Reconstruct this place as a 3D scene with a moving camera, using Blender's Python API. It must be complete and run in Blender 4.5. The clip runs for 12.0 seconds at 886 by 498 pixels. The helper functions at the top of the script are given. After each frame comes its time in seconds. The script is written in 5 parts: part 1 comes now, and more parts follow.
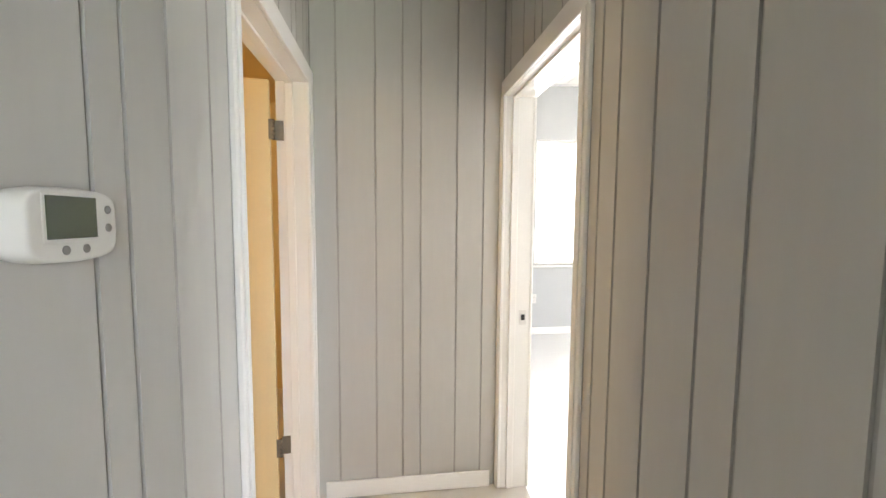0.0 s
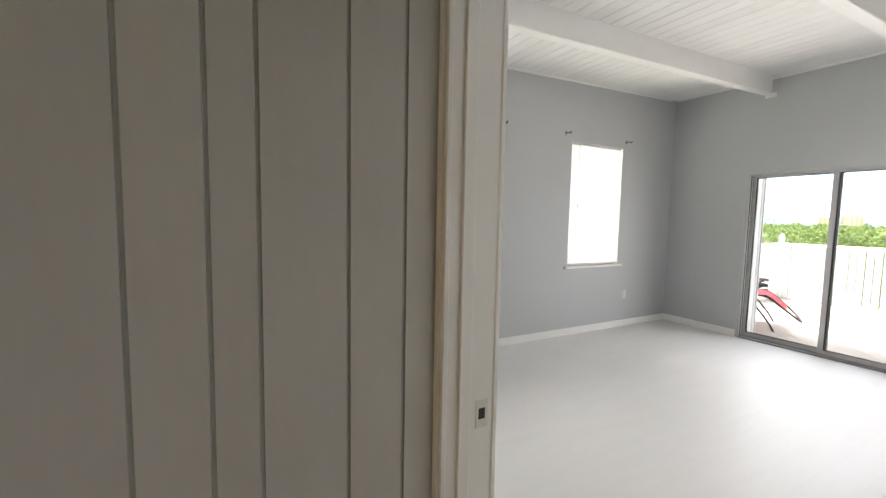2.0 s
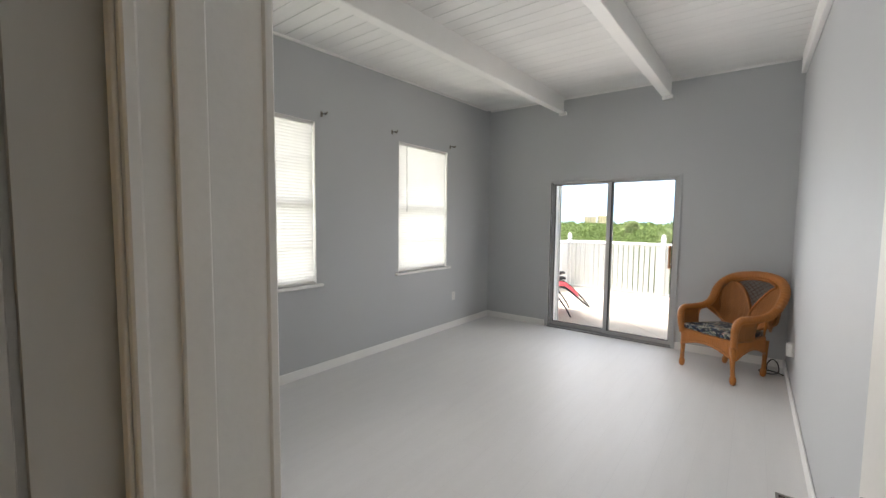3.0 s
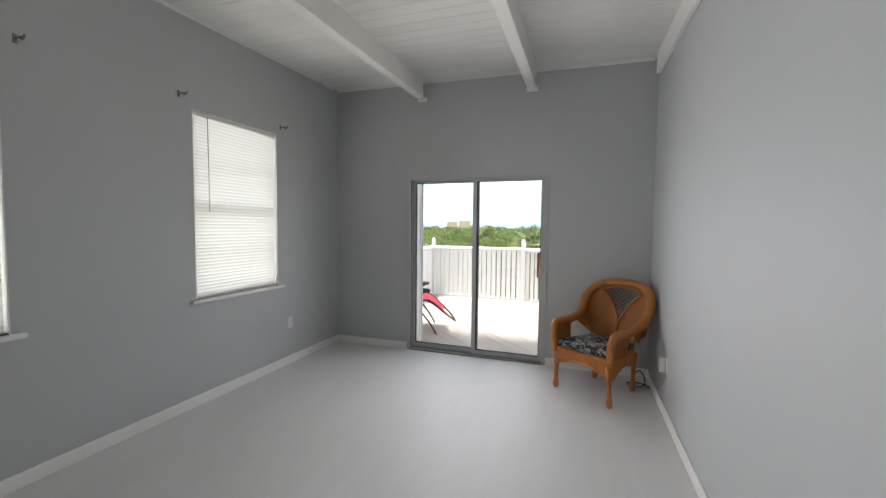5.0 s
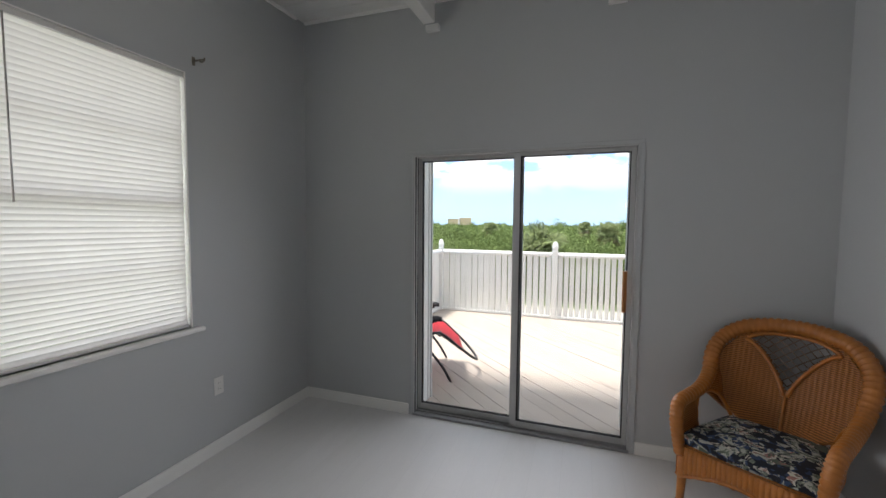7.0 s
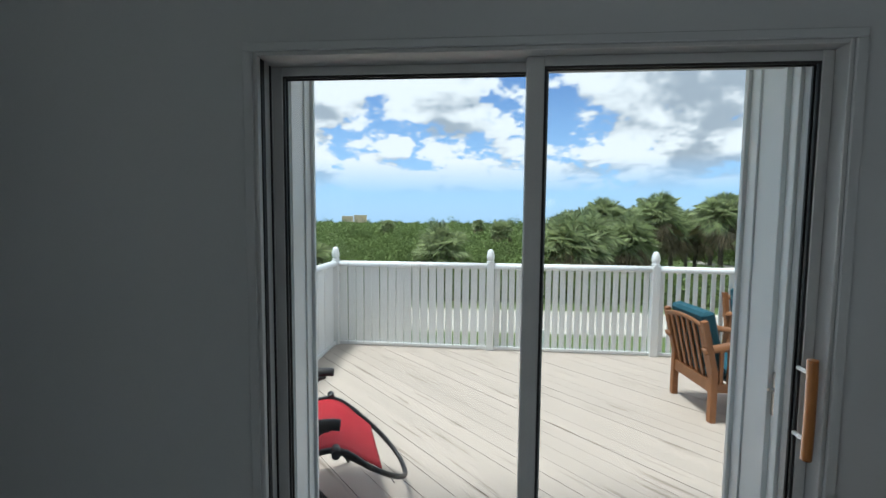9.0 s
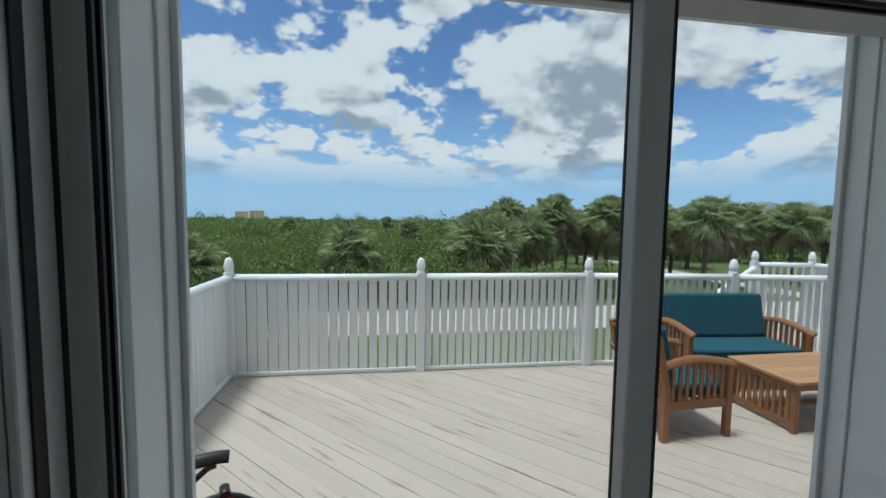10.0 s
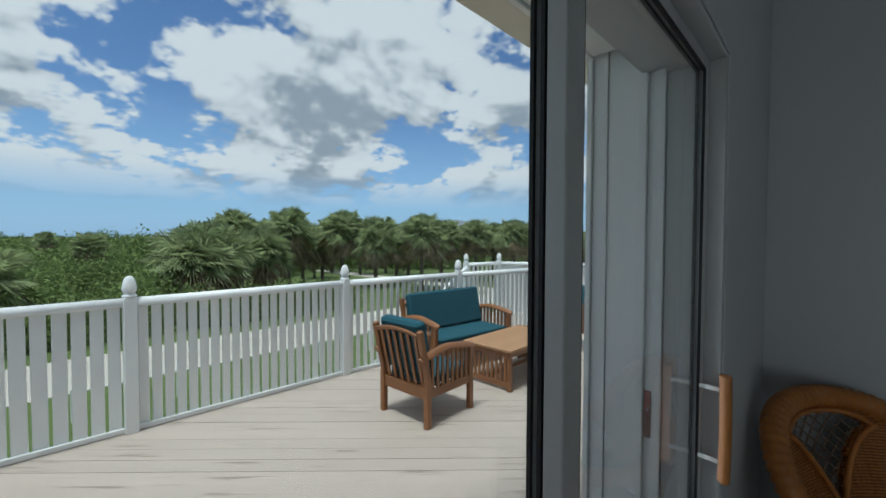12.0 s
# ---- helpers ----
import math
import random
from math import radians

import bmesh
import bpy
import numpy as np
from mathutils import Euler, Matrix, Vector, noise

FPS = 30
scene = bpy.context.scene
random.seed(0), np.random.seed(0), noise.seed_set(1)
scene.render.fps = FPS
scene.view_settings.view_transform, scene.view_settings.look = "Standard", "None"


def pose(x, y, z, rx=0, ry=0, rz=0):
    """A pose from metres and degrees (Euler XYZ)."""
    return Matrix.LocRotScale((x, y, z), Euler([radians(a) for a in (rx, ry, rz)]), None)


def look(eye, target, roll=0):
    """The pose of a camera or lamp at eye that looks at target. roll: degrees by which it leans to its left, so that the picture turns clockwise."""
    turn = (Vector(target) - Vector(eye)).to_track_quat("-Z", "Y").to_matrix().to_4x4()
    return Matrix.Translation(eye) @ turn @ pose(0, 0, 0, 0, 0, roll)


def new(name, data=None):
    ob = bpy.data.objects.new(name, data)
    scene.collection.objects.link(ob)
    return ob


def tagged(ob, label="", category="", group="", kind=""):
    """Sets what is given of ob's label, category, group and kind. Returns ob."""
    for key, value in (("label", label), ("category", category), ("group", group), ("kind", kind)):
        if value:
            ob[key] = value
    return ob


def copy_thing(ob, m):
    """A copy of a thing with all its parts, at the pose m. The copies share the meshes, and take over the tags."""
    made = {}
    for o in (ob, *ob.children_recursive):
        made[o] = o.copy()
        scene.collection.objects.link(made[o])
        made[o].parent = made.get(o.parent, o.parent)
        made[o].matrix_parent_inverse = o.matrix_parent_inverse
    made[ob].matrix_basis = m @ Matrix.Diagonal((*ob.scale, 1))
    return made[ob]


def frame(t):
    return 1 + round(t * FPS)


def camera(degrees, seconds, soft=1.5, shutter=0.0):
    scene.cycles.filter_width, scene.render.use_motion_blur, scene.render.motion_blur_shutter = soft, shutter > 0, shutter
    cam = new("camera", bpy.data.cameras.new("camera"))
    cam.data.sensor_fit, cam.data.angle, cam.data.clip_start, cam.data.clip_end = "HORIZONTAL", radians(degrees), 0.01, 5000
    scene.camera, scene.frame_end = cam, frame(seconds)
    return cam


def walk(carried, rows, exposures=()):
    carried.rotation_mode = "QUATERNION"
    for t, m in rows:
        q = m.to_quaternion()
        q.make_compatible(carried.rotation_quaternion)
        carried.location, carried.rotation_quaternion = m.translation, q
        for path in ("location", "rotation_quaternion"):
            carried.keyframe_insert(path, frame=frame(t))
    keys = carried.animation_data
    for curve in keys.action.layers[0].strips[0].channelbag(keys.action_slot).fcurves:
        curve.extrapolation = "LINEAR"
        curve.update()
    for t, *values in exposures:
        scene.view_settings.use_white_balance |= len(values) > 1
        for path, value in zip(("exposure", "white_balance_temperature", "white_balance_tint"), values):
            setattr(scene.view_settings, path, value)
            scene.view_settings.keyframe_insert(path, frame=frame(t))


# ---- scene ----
cam = camera(96.2, 12.0)
PATH = [
    (0, (4.712, -5.783, 1.439), (2.735, -5.525, 1.287), 0.4),
    (0.5, (4.414, -5.792, 1.436), (2.438, -5.516, 1.299), 0.3),
    (1, (4.105, -5.765, 1.406), (2.162, -5.307, 1.277), 0.4),
    (1.5, (3.86, -5.727, 1.434), (1.985, -5.046, 1.291), 0.7),
    (2, (3.594, -5.69, 1.45), (1.837, -4.744, 1.292), 1.1),
    (2.5, (3.413, -5.546, 1.456), (1.868, -4.285, 1.304), 0.5),
    (3, (3.286, -5.36, 1.486), (2.058, -3.787, 1.347), 0.6),
    (3.5, (3.164, -5.148, 1.497), (2.279, -3.359, 1.372), 0.5),
    (5.5, (2.805, -4.08, 1.485), (2.157, -2.191, 1.375), 0.6),
    (6, (2.618, -3.735, 1.488), (1.949, -1.854, 1.37), 0.6),
    (6.5, (2.454, -3.274, 1.526), (1.79, -1.391, 1.405), 0.6),
    (7, (2.236, -2.847, 1.52), (1.582, -0.961, 1.396), 0.5),
    (7.5, (2.039, -2.417, 1.548), (1.482, -0.501, 1.413), 0.6),
    (7.7, (1.989, -2.217, 1.556), (1.464, -0.292, 1.425), 0.6),
    (9.3, (1.561, -0.9, 1.589), (1.54, 1.095, 1.455), 0.6),
    (9.5, (1.527, -0.77, 1.61), (1.595, 1.224, 1.475), 0.7),
    (10, (1.404, -0.491, 1.662), (1.72, 1.479, 1.519), 0.8),
    (10.5, (1.368, -0.261, 1.658), (1.952, 1.648, 1.535), 0.7),
    (11, (1.375, -0.151, 1.642), (2.193, 1.671, 1.54), 0.6),
    (11.5, (1.337, -0.12, 1.612), (2.427, 1.556, 1.533), 0.4),
    (12, (1.313, -0.196, 1.568), (2.753, 1.192, 1.512), 0.2),
]
# the exposure is open in the dim hall and closes down towards the glass
walk(cam, [(t, look(e, g, r)) for t, e, g, r in PATH], exposures=[
    (0, 4.95, 6900, 16), (1.0, 4.4, 6850, 15), (1.5, 3.95, 6850, 15), (2.0, 3.35, 6850, 15), (2.5, 3.1, 6850, 15), (3.0, 2.8, 6800, 15), (3.7, 2.47, 6700, 15),
    (5.5, 2.38, 6600, 15), (6.5, 2.12, 6600, 16), (7.5, 1.9, 6450, 14), (9.3, 1.12, 5900, 5), (10.5, 0.70, 5850, 4), (12, 0.72, 5850, 4)])

# ---- light ----
world = bpy.data.worlds.new("sky")
scene.world = world
world.use_nodes = True
wt = world.node_tree
wt.nodes.clear()


def wn(kind, operation=None):
    n = wt.nodes.new(kind)
    if operation:
        n.operation = operation
    return n


SUN_EL, SUN_ROT = radians(76), radians(262)
w_out = wn("ShaderNodeOutputWorld")
w_bg = wn("ShaderNodeBackground")
w_bg.inputs["Strength"].default_value = 1.0
w_sky = wn("ShaderNodeTexSky")
w_sky.sky_type, w_sky.sun_disc, w_sky.sun_elevation, w_sky.sun_rotation = "NISHITA", False, SUN_EL, SUN_ROT
w_sky.altitude, w_sky.dust_density, w_sky.ozone_density = 0, 0.3, 2.0
w_dim = wn("ShaderNodeVectorMath", operation="MULTIPLY")
w_dim.inputs[1].default_value = (0.078, 0.088, 0.100)
w_co = wn("ShaderNodeTexCoord")
w_sep = wn("ShaderNodeSeparateXYZ")
w_up = wn("ShaderNodeMath", operation="MAXIMUM")
w_up.inputs[1].default_value = 0.0
w_lift = wn("ShaderNodeMath", operation="ADD")
w_lift.inputs[1].default_value = 0.34
w_inv = wn("ShaderNodeMath", operation="DIVIDE")
w_inv.inputs[0].default_value = 1.0
w_plane = wn("ShaderNodeVectorMath", operation="SCALE")
w_shift = wn("ShaderNodeMapping")
w_shift.inputs["Location"].default_value = (3.1, 7.4, 0)
w_shift.inputs["Scale"].default_value = (1.0, 1.0, 0.0)
w_shape = wn("ShaderNodeTexNoise")
w_shape.inputs["Scale"].default_value, w_shape.inputs["Detail"].default_value = 1.9, 10
w_shape.inputs["Roughness"].default_value, w_shape.inputs["Distortion"].default_value = 0.60, 0.15
w_cover = wn("ShaderNodeMapRange")
w_cover.interpolation_type = "SMOOTHSTEP"
w_cover.inputs["From Min"].default_value, w_cover.inputs["From Max"].default_value = 0.405, 0.475
w_low = wn("ShaderNodeMapRange")
w_low.inputs["From Min"].default_value, w_low.inputs["From Max"].default_value = 0.07, 0.15
w_mask = wn("ShaderNodeMath", operation="MULTIPLY")
w_shift2 = wn("ShaderNodeMapping")
w_shift2.inputs["Location"].default_value = (3.1, 7.4, 0.0)
w_shift2.inputs["Scale"].default_value = (0.93, 0.93, 0.0)
w_thick = wn("ShaderNodeTexNoise")
w_thick.inputs["Scale"].default_value, w_thick.inputs["Detail"].default_value = 1.9, 5
w_thick.inputs["Roughness"].default_value, w_thick.inputs["Distortion"].default_value = 0.55, 0.25
w_ramp = wn("ShaderNodeValToRGB")
w_ramp.color_ramp.interpolation = "EASE"
w_ramp.color_ramp.elements[0].position, w_ramp.color_ramp.elements[0].color = 0.45, (0.655, 0.665, 0.675, 1)
w_ramp.color_ramp.elements[1].position, w_ramp.color_ramp.elements[1].color = 0.71, (0.29, 0.325, 0.37, 1)
w_mix = wn("ShaderNodeMix")
w_mix.data_type = "RGBA"
L = wt.links.new
L(w_sky.outputs["Color"], w_dim.inputs[0])
L(w_co.outputs["Generated"], w_sep.inputs[0])
L(w_sep.outputs["Z"], w_up.inputs[0])
L(w_up.outputs[0], w_lift.inputs[0])
L(w_lift.outputs[0], w_inv.inputs[1])
L(w_co.outputs["Generated"], w_plane.inputs[0])
L(w_inv.outputs[0], w_plane.inputs["Scale"])
L(w_plane.outputs[0], w_shift.inputs[0])
L(w_shift.outputs[0], w_shape.inputs["Vector"])
L(w_plane.outputs[0], w_shift2.inputs[0])
L(w_shift2.outputs[0], w_thick.inputs["Vector"])
# small billows on the cloud edges
w_puff = wn("ShaderNodeTexVoronoi")
w_puff.inputs["Scale"].default_value, w_puff.inputs["Detail"].default_value, w_puff.inputs["Roughness"].default_value = 6.5, 3.0, 0.6
w_heap = wn("ShaderNodeMath", operation="MULTIPLY_ADD")
w_heap.inputs[1].default_value = -0.15
w_body = wn("ShaderNodeMath", operation="ADD")
w_body.inputs[1].default_value = 0.174
L(w_shift.outputs[0], w_puff.inputs["Vector"])
L(w_puff.outputs["Distance"], w_heap.inputs[0])
L(w_shape.outputs["Fac"], w_heap.inputs[2])
L(w_heap.outputs[0], w_body.inputs[0])
L(w_body.outputs[0], w_cover.inputs["Value"])
L(w_sep.outputs["Z"], w_low.inputs["Value"])
L(w_cover.outputs[0], w_mask.inputs[0])
L(w_low.outputs[0], w_mask.inputs[1])
w_diff = wn("ShaderNodeMath", operation="SUBTRACT")
w_blend = wn("ShaderNodeMath", operation="MULTIPLY_ADD")
w_blend.inputs[1].default_value = 1.25
L(w_thick.outputs["Fac"], w_diff.inputs[0])
L(w_body.outputs[0], w_diff.inputs[1])
L(w_diff.outputs[0], w_blend.inputs[0])
L(w_thick.outputs["Fac"], w_blend.inputs[2])
L(w_blend.outputs[0], w_ramp.inputs[0])
L(w_mask.outputs[0], w_mix.inputs["Factor"])
w_haze = wn("ShaderNodeMapRange")
w_haze.inputs["From Min"].default_value, w_haze.inputs["From Max"].default_value = 0.0, 0.30
w_haze.inputs["To Min"].default_value, w_haze.inputs["To Max"].default_value = 0.85, 0.0
w_pale = wn("ShaderNodeMix")
w_pale.data_type = "RGBA"
w_pale.inputs["B"].default_value = (0.30, 0.47, 0.69, 1)
L(w_sep.outputs["Z"], w_haze.inputs["Value"])
L(w_haze.outputs[0], w_pale.inputs["Factor"])
L(w_dim.outputs[0], w_pale.inputs["A"])
L(w_pale.outputs["Result"], w_mix.inputs["A"])
L(w_ramp.outputs[0], w_mix.inputs["B"])
L(w_mix.outputs["Result"], w_bg.inputs["Color"])
L(w_bg.outputs[0], w_out.inputs[0])

sun_data = bpy.data.lights.new("sun", "SUN")
sun_data.energy, sun_data.angle, sun_data.color = 2.8, radians(12), (1.0, 0.95, 0.88)
sun = new("sun", sun_data)
# the sun stands high on the window side
sun.matrix_world = look((0, 0, 0), (0.24, 0.03, -0.97))


def area(name, m, w, h, watts, color, spread=180):
    d = bpy.data.lights.new(name, "AREA")
    d.shape, d.size, d.size_y, d.energy, d.color = "RECTANGLE", w, h, watts, color
    d.spread = radians(spread)
    o = new(name, d)
    o.matrix_world = m
    return o


# fill light for the hall, in the opening of an unseen room added behind the walker
area("hall_fill_light", look((8.38, -4.45, 1.6), (3.4, -6.0, 1.25)), 1.0, 1.4, 1.9, (0.88, 0.94, 1.0))

# daylight in the opening of the sliding door
area("door_daylight", look((1.79, 0.02, 1.20), (1.79, -3, 1.20)), 1.5, 1.3, 1.8, (0.97, 0.985, 1.0), 150)

# daylight standing in the two west windows, on both sides of the blinds
for wy in (-3.574, -1.54):
    area("window_daylight", look((-0.14, wy, 1.64), (3, wy, 1.64)), 0.86, 1.46, 3.1, (1.0, 0.975, 0.955))
    area("blind_daylight", look((0.004, wy, 1.38), (3, wy, 1.38)), 0.84, 0.95, 1.95, (0.97, 0.985, 0.985), 100)

# ---- materials ----


def mat(name, color, rough=0.6, var=0.08, scale=6.0, fine=60.0, bump=0.1, metal=0.0, spec=0.5, stretch=(1, 1, 1), island=0.0, trans=0.0):
    """A surface with variation at two scales, grain and fine relief."""
    m = bpy.data.materials.new(name)
    m.use_nodes = True
    nt = m.node_tree
    b = nt.nodes["Principled BSDF"]
    b.inputs["Roughness"].default_value, b.inputs["Metallic"].default_value = rough, metal
    b.inputs["Specular IOR Level"].default_value = spec
    co = nt.nodes.new("ShaderNodeTexCoord")
    mp = nt.nodes.new("ShaderNodeMapping")
    mp.inputs["Scale"].default_value = stretch
    n1, n2 = nt.nodes.new("ShaderNodeTexNoise"), nt.nodes.new("ShaderNodeTexNoise")
    n1.inputs["Scale"].default_value, n1.inputs["Detail"].default_value = scale, 4
    n2.inputs["Scale"].default_value, n2.inputs["Detail"].default_value = fine, 3
    avg = nt.nodes.new("ShaderNodeMath")
    avg.operation = "MULTIPLY_ADD"
    avg.inputs[1].default_value = 0.6
    half = nt.nodes.new("ShaderNodeMath")
    half.operation = "MULTIPLY"
    half.inputs[1].default_value = 0.4
    mix = nt.nodes.new("ShaderNodeMix")
    mix.data_type = "RGBA"
    mix.inputs["A"].default_value = (*[min(1, c * (1 - 2 * var)) for c in color], 1)
    mix.inputs["B"].default_value = (*[min(1, c * (1 + 2 * var)) for c in color], 1)
    k = nt.links.new
    k(co.outputs["Object"], mp.inputs[0])
    k(mp.outputs[0], n1.inputs["Vector"])
    k(mp.outputs[0], n2.inputs["Vector"])
    k(n2.outputs["Fac"], half.inputs[0])
    k(n1.outputs["Fac"], avg.inputs[0])
    k(half.outputs[0], avg.inputs[2])
    k(avg.outputs[0], mix.inputs["Factor"])
    last = mix.outputs["Result"]
    if island:
        g = nt.nodes.new("ShaderNodeNewGeometry")
        oi = nt.nodes.new("ShaderNodeObjectInfo")
        ad = nt.nodes.new("ShaderNodeMath")
        ad.operation = "ADD"
        fr = nt.nodes.new("ShaderNodeMath")
        fr.operation = "FRACT"
        mr = nt.nodes.new("ShaderNodeMapRange")
        mr.inputs["To Min"].default_value, mr.inputs["To Max"].default_value = 1 - island, 1 + island
        vm = nt.nodes.new("ShaderNodeVectorMath")
        vm.operation = "SCALE"
        k(g.outputs["Random Per Island"], ad.inputs[0])
        k(oi.outputs["Random"], ad.inputs[1])
        k(ad.outputs[0], fr.inputs[0])
        k(fr.outputs[0], mr.inputs["Value"])
        k(last, vm.inputs[0])
        k(mr.outputs[0], vm.inputs["Scale"])
        last = vm.outputs[0]
    k(last, b.inputs["Base Color"])
    if bump:
        bp = nt.nodes.new("ShaderNodeBump")
        bp.inputs["Strength"].default_value, bp.inputs["Distance"].default_value = bump, 0.004
        k(avg.outputs[0], bp.inputs["Height"])
        k(bp.outputs[0], b.inputs["Normal"])
    if trans:
        t = nt.nodes.new("ShaderNodeBsdfTranslucent")
        ms = nt.nodes.new("ShaderNodeMixShader")
        ms.inputs[0].default_value = trans
        k(last, t.inputs["Color"])
        k(b.outputs[0], ms.inputs[1])
        k(t.outputs[0], ms.inputs[2])
        k(ms.outputs[0], nt.nodes["Material Output"].inputs[0])
    return m


def glass_mat(name):
    """Pane greyed to dim the outdoor brightness: mostly see-through, with a faint mirror."""
    m = bpy.data.materials.new(name)
    m.use_nodes = True
    nt = m.node_tree
    nt.nodes.clear()
    out, mx = nt.nodes.new("ShaderNodeOutputMaterial"), nt.nodes.new("ShaderNodeMixShader")
    tr, gl, lw = nt.nodes.new("ShaderNodeBsdfTransparent"), nt.nodes.new("ShaderNodeBsdfGlossy"), nt.nodes.new("ShaderNodeLayerWeight")
    gl.inputs["Roughness"].default_value = 0.02
    lw.inputs["Blend"].default_value = 0.5
    pw, fr = nt.nodes.new("ShaderNodeMath"), nt.nodes.new("ShaderNodeMath")
    pw.operation, fr.operation = "POWER", "MULTIPLY_ADD"
    pw.inputs[1].default_value, fr.inputs[1].default_value, fr.inputs[2].default_value = 4.0, 0.55, 0.018
    nt.links.new(lw.outputs["Facing"], pw.inputs[0])
    nt.links.new(pw.outputs[0], fr.inputs[0])
    # added grey tint that lowers the daylight seen through the pane
    tr.inputs["Color"].default_value = (0.775, 0.79, 0.785, 1)
    nt.links.new(fr.outputs[0], mx.inputs[0])
    nt.links.new(tr.outputs[0], mx.inputs[1])
    nt.links.new(gl.outputs[0], mx.inputs[2])
    nt.links.new(mx.outputs[0], out.inputs[0])
    return m


def plank_floor_mat():
    """Pale grey wood-look vinyl planks with a satin sheen."""
    m = mat("pale_vinyl", (0.73, 0.725, 0.72), 0.34, 0.035, 3.0, 30, 0.04, stretch=(5, 0.7, 1))
    nt = m.node_tree
    b = nt.nodes["Principled BSDF"]
    co = nt.nodes.new("ShaderNodeTexCoord")
    mp = nt.nodes.new("ShaderNodeMapping")
    mp.inputs["Rotation"].default_value = (0, 0, radians(90))
    br = nt.nodes.new("ShaderNodeTexBrick")
    br.offset = 0.37
    br.inputs["Scale"].default_value = 1.0
    br.inputs["Brick Width"].default_value, br.inputs["Row Height"].default_value = 1.22, 0.18
    br.inputs["Mortar Size"].default_value = 0.0012
    br.inputs["Color1"].default_value, br.inputs["Color2"].default_value = (1, 1, 1, 1), (0.985, 0.985, 0.98, 1)
    br.inputs["Mortar"].default_value = (0.93, 0.93, 0.93, 1)
    mul = nt.nodes.new("ShaderNodeMix")
    mul.data_type, mul.blend_type = "RGBA", "MULTIPLY"
    mul.inputs["Factor"].default_value = 1
    old = b.inputs["Base Color"].links[0].from_socket
    nt.links.new(co.outputs["Object"], mp.inputs[0])
    nt.links.new(mp.outputs[0], br.inputs["Vector"])
    nt.links.new(old, mul.inputs["A"])
    nt.links.new(br.outputs["Color"], mul.inputs["B"])
    nt.links.new(mul.outputs["Result"], b.inputs["Base Color"])
    rn = nt.nodes.new("ShaderNodeTexNoise")
    rn.inputs["Scale"].default_value, rn.inputs["Detail"].default_value = 2.2, 5
    rr = nt.nodes.new("ShaderNodeMapRange")
    rr.inputs["To Min"].default_value, rr.inputs["To Max"].default_value = 0.38, 0.54
    nt.links.new(co.outputs["Object"], rn.inputs["Vector"])
    nt.links.new(rn.outputs["Fac"], rr.inputs["Value"])
    nt.links.new(rr.outputs[0], b.inputs["Roughness"])
    return m


def wicker_mat(name, color, rows=95.0):
    """Woven cane: over-and-under strands as colour and relief."""
    m = mat(name, color, 0.42, 0.16, 9, 120, 0.0)
    nt = m.node_tree
    b = nt.nodes["Principled BSDF"]
    co = nt.nodes.new("ShaderNodeTexCoord")
    w1, w2 = nt.nodes.new("ShaderNodeTexWave"), nt.nodes.new("ShaderNodeTexWave")
    w1.bands_direction, w2.bands_direction = "Z", "X"
    w1.inputs["Scale"].default_value, w2.inputs["Scale"].default_value = rows * 0.32, rows * 0.14
    w1.inputs["Distortion"].default_value, w2.inputs["Distortion"].default_value = 0.6, 0.6
    mu = nt.nodes.new("ShaderNodeMath")
    mu.operation = "MULTIPLY"
    mr = nt.nodes.new("ShaderNodeMapRange")
    mr.inputs["To Min"].default_value, mr.inputs["To Max"].default_value = 0.40, 1.2
    vm = nt.nodes.new("ShaderNodeVectorMath")
    vm.operation = "SCALE"
    bp = nt.nodes.new("ShaderNodeBump")
    bp.inputs["Strength"].default_value, bp.inputs["Distance"].default_value = 0.7, 0.006
    old = b.inputs["Base Color"].links[0].from_socket
    k = nt.links.new
    k(co.outputs["Object"], w1.inputs["Vector"])
    k(co.outputs["Object"], w2.inputs["Vector"])
    k(w1.outputs["Fac"], mu.inputs[0])
    k(w2.outputs["Fac"], mu.inputs[1])
    k(w1.outputs["Fac"], mr.inputs["Value"])
    k(old, vm.inputs[0])
    k(mr.outputs[0], vm.inputs["Scale"])
    k(vm.outputs[0], b.inputs["Base Color"])
    k(mu.outputs[0], bp.inputs["Height"])
    k(bp.outputs[0], b.inputs["Normal"])
    return m


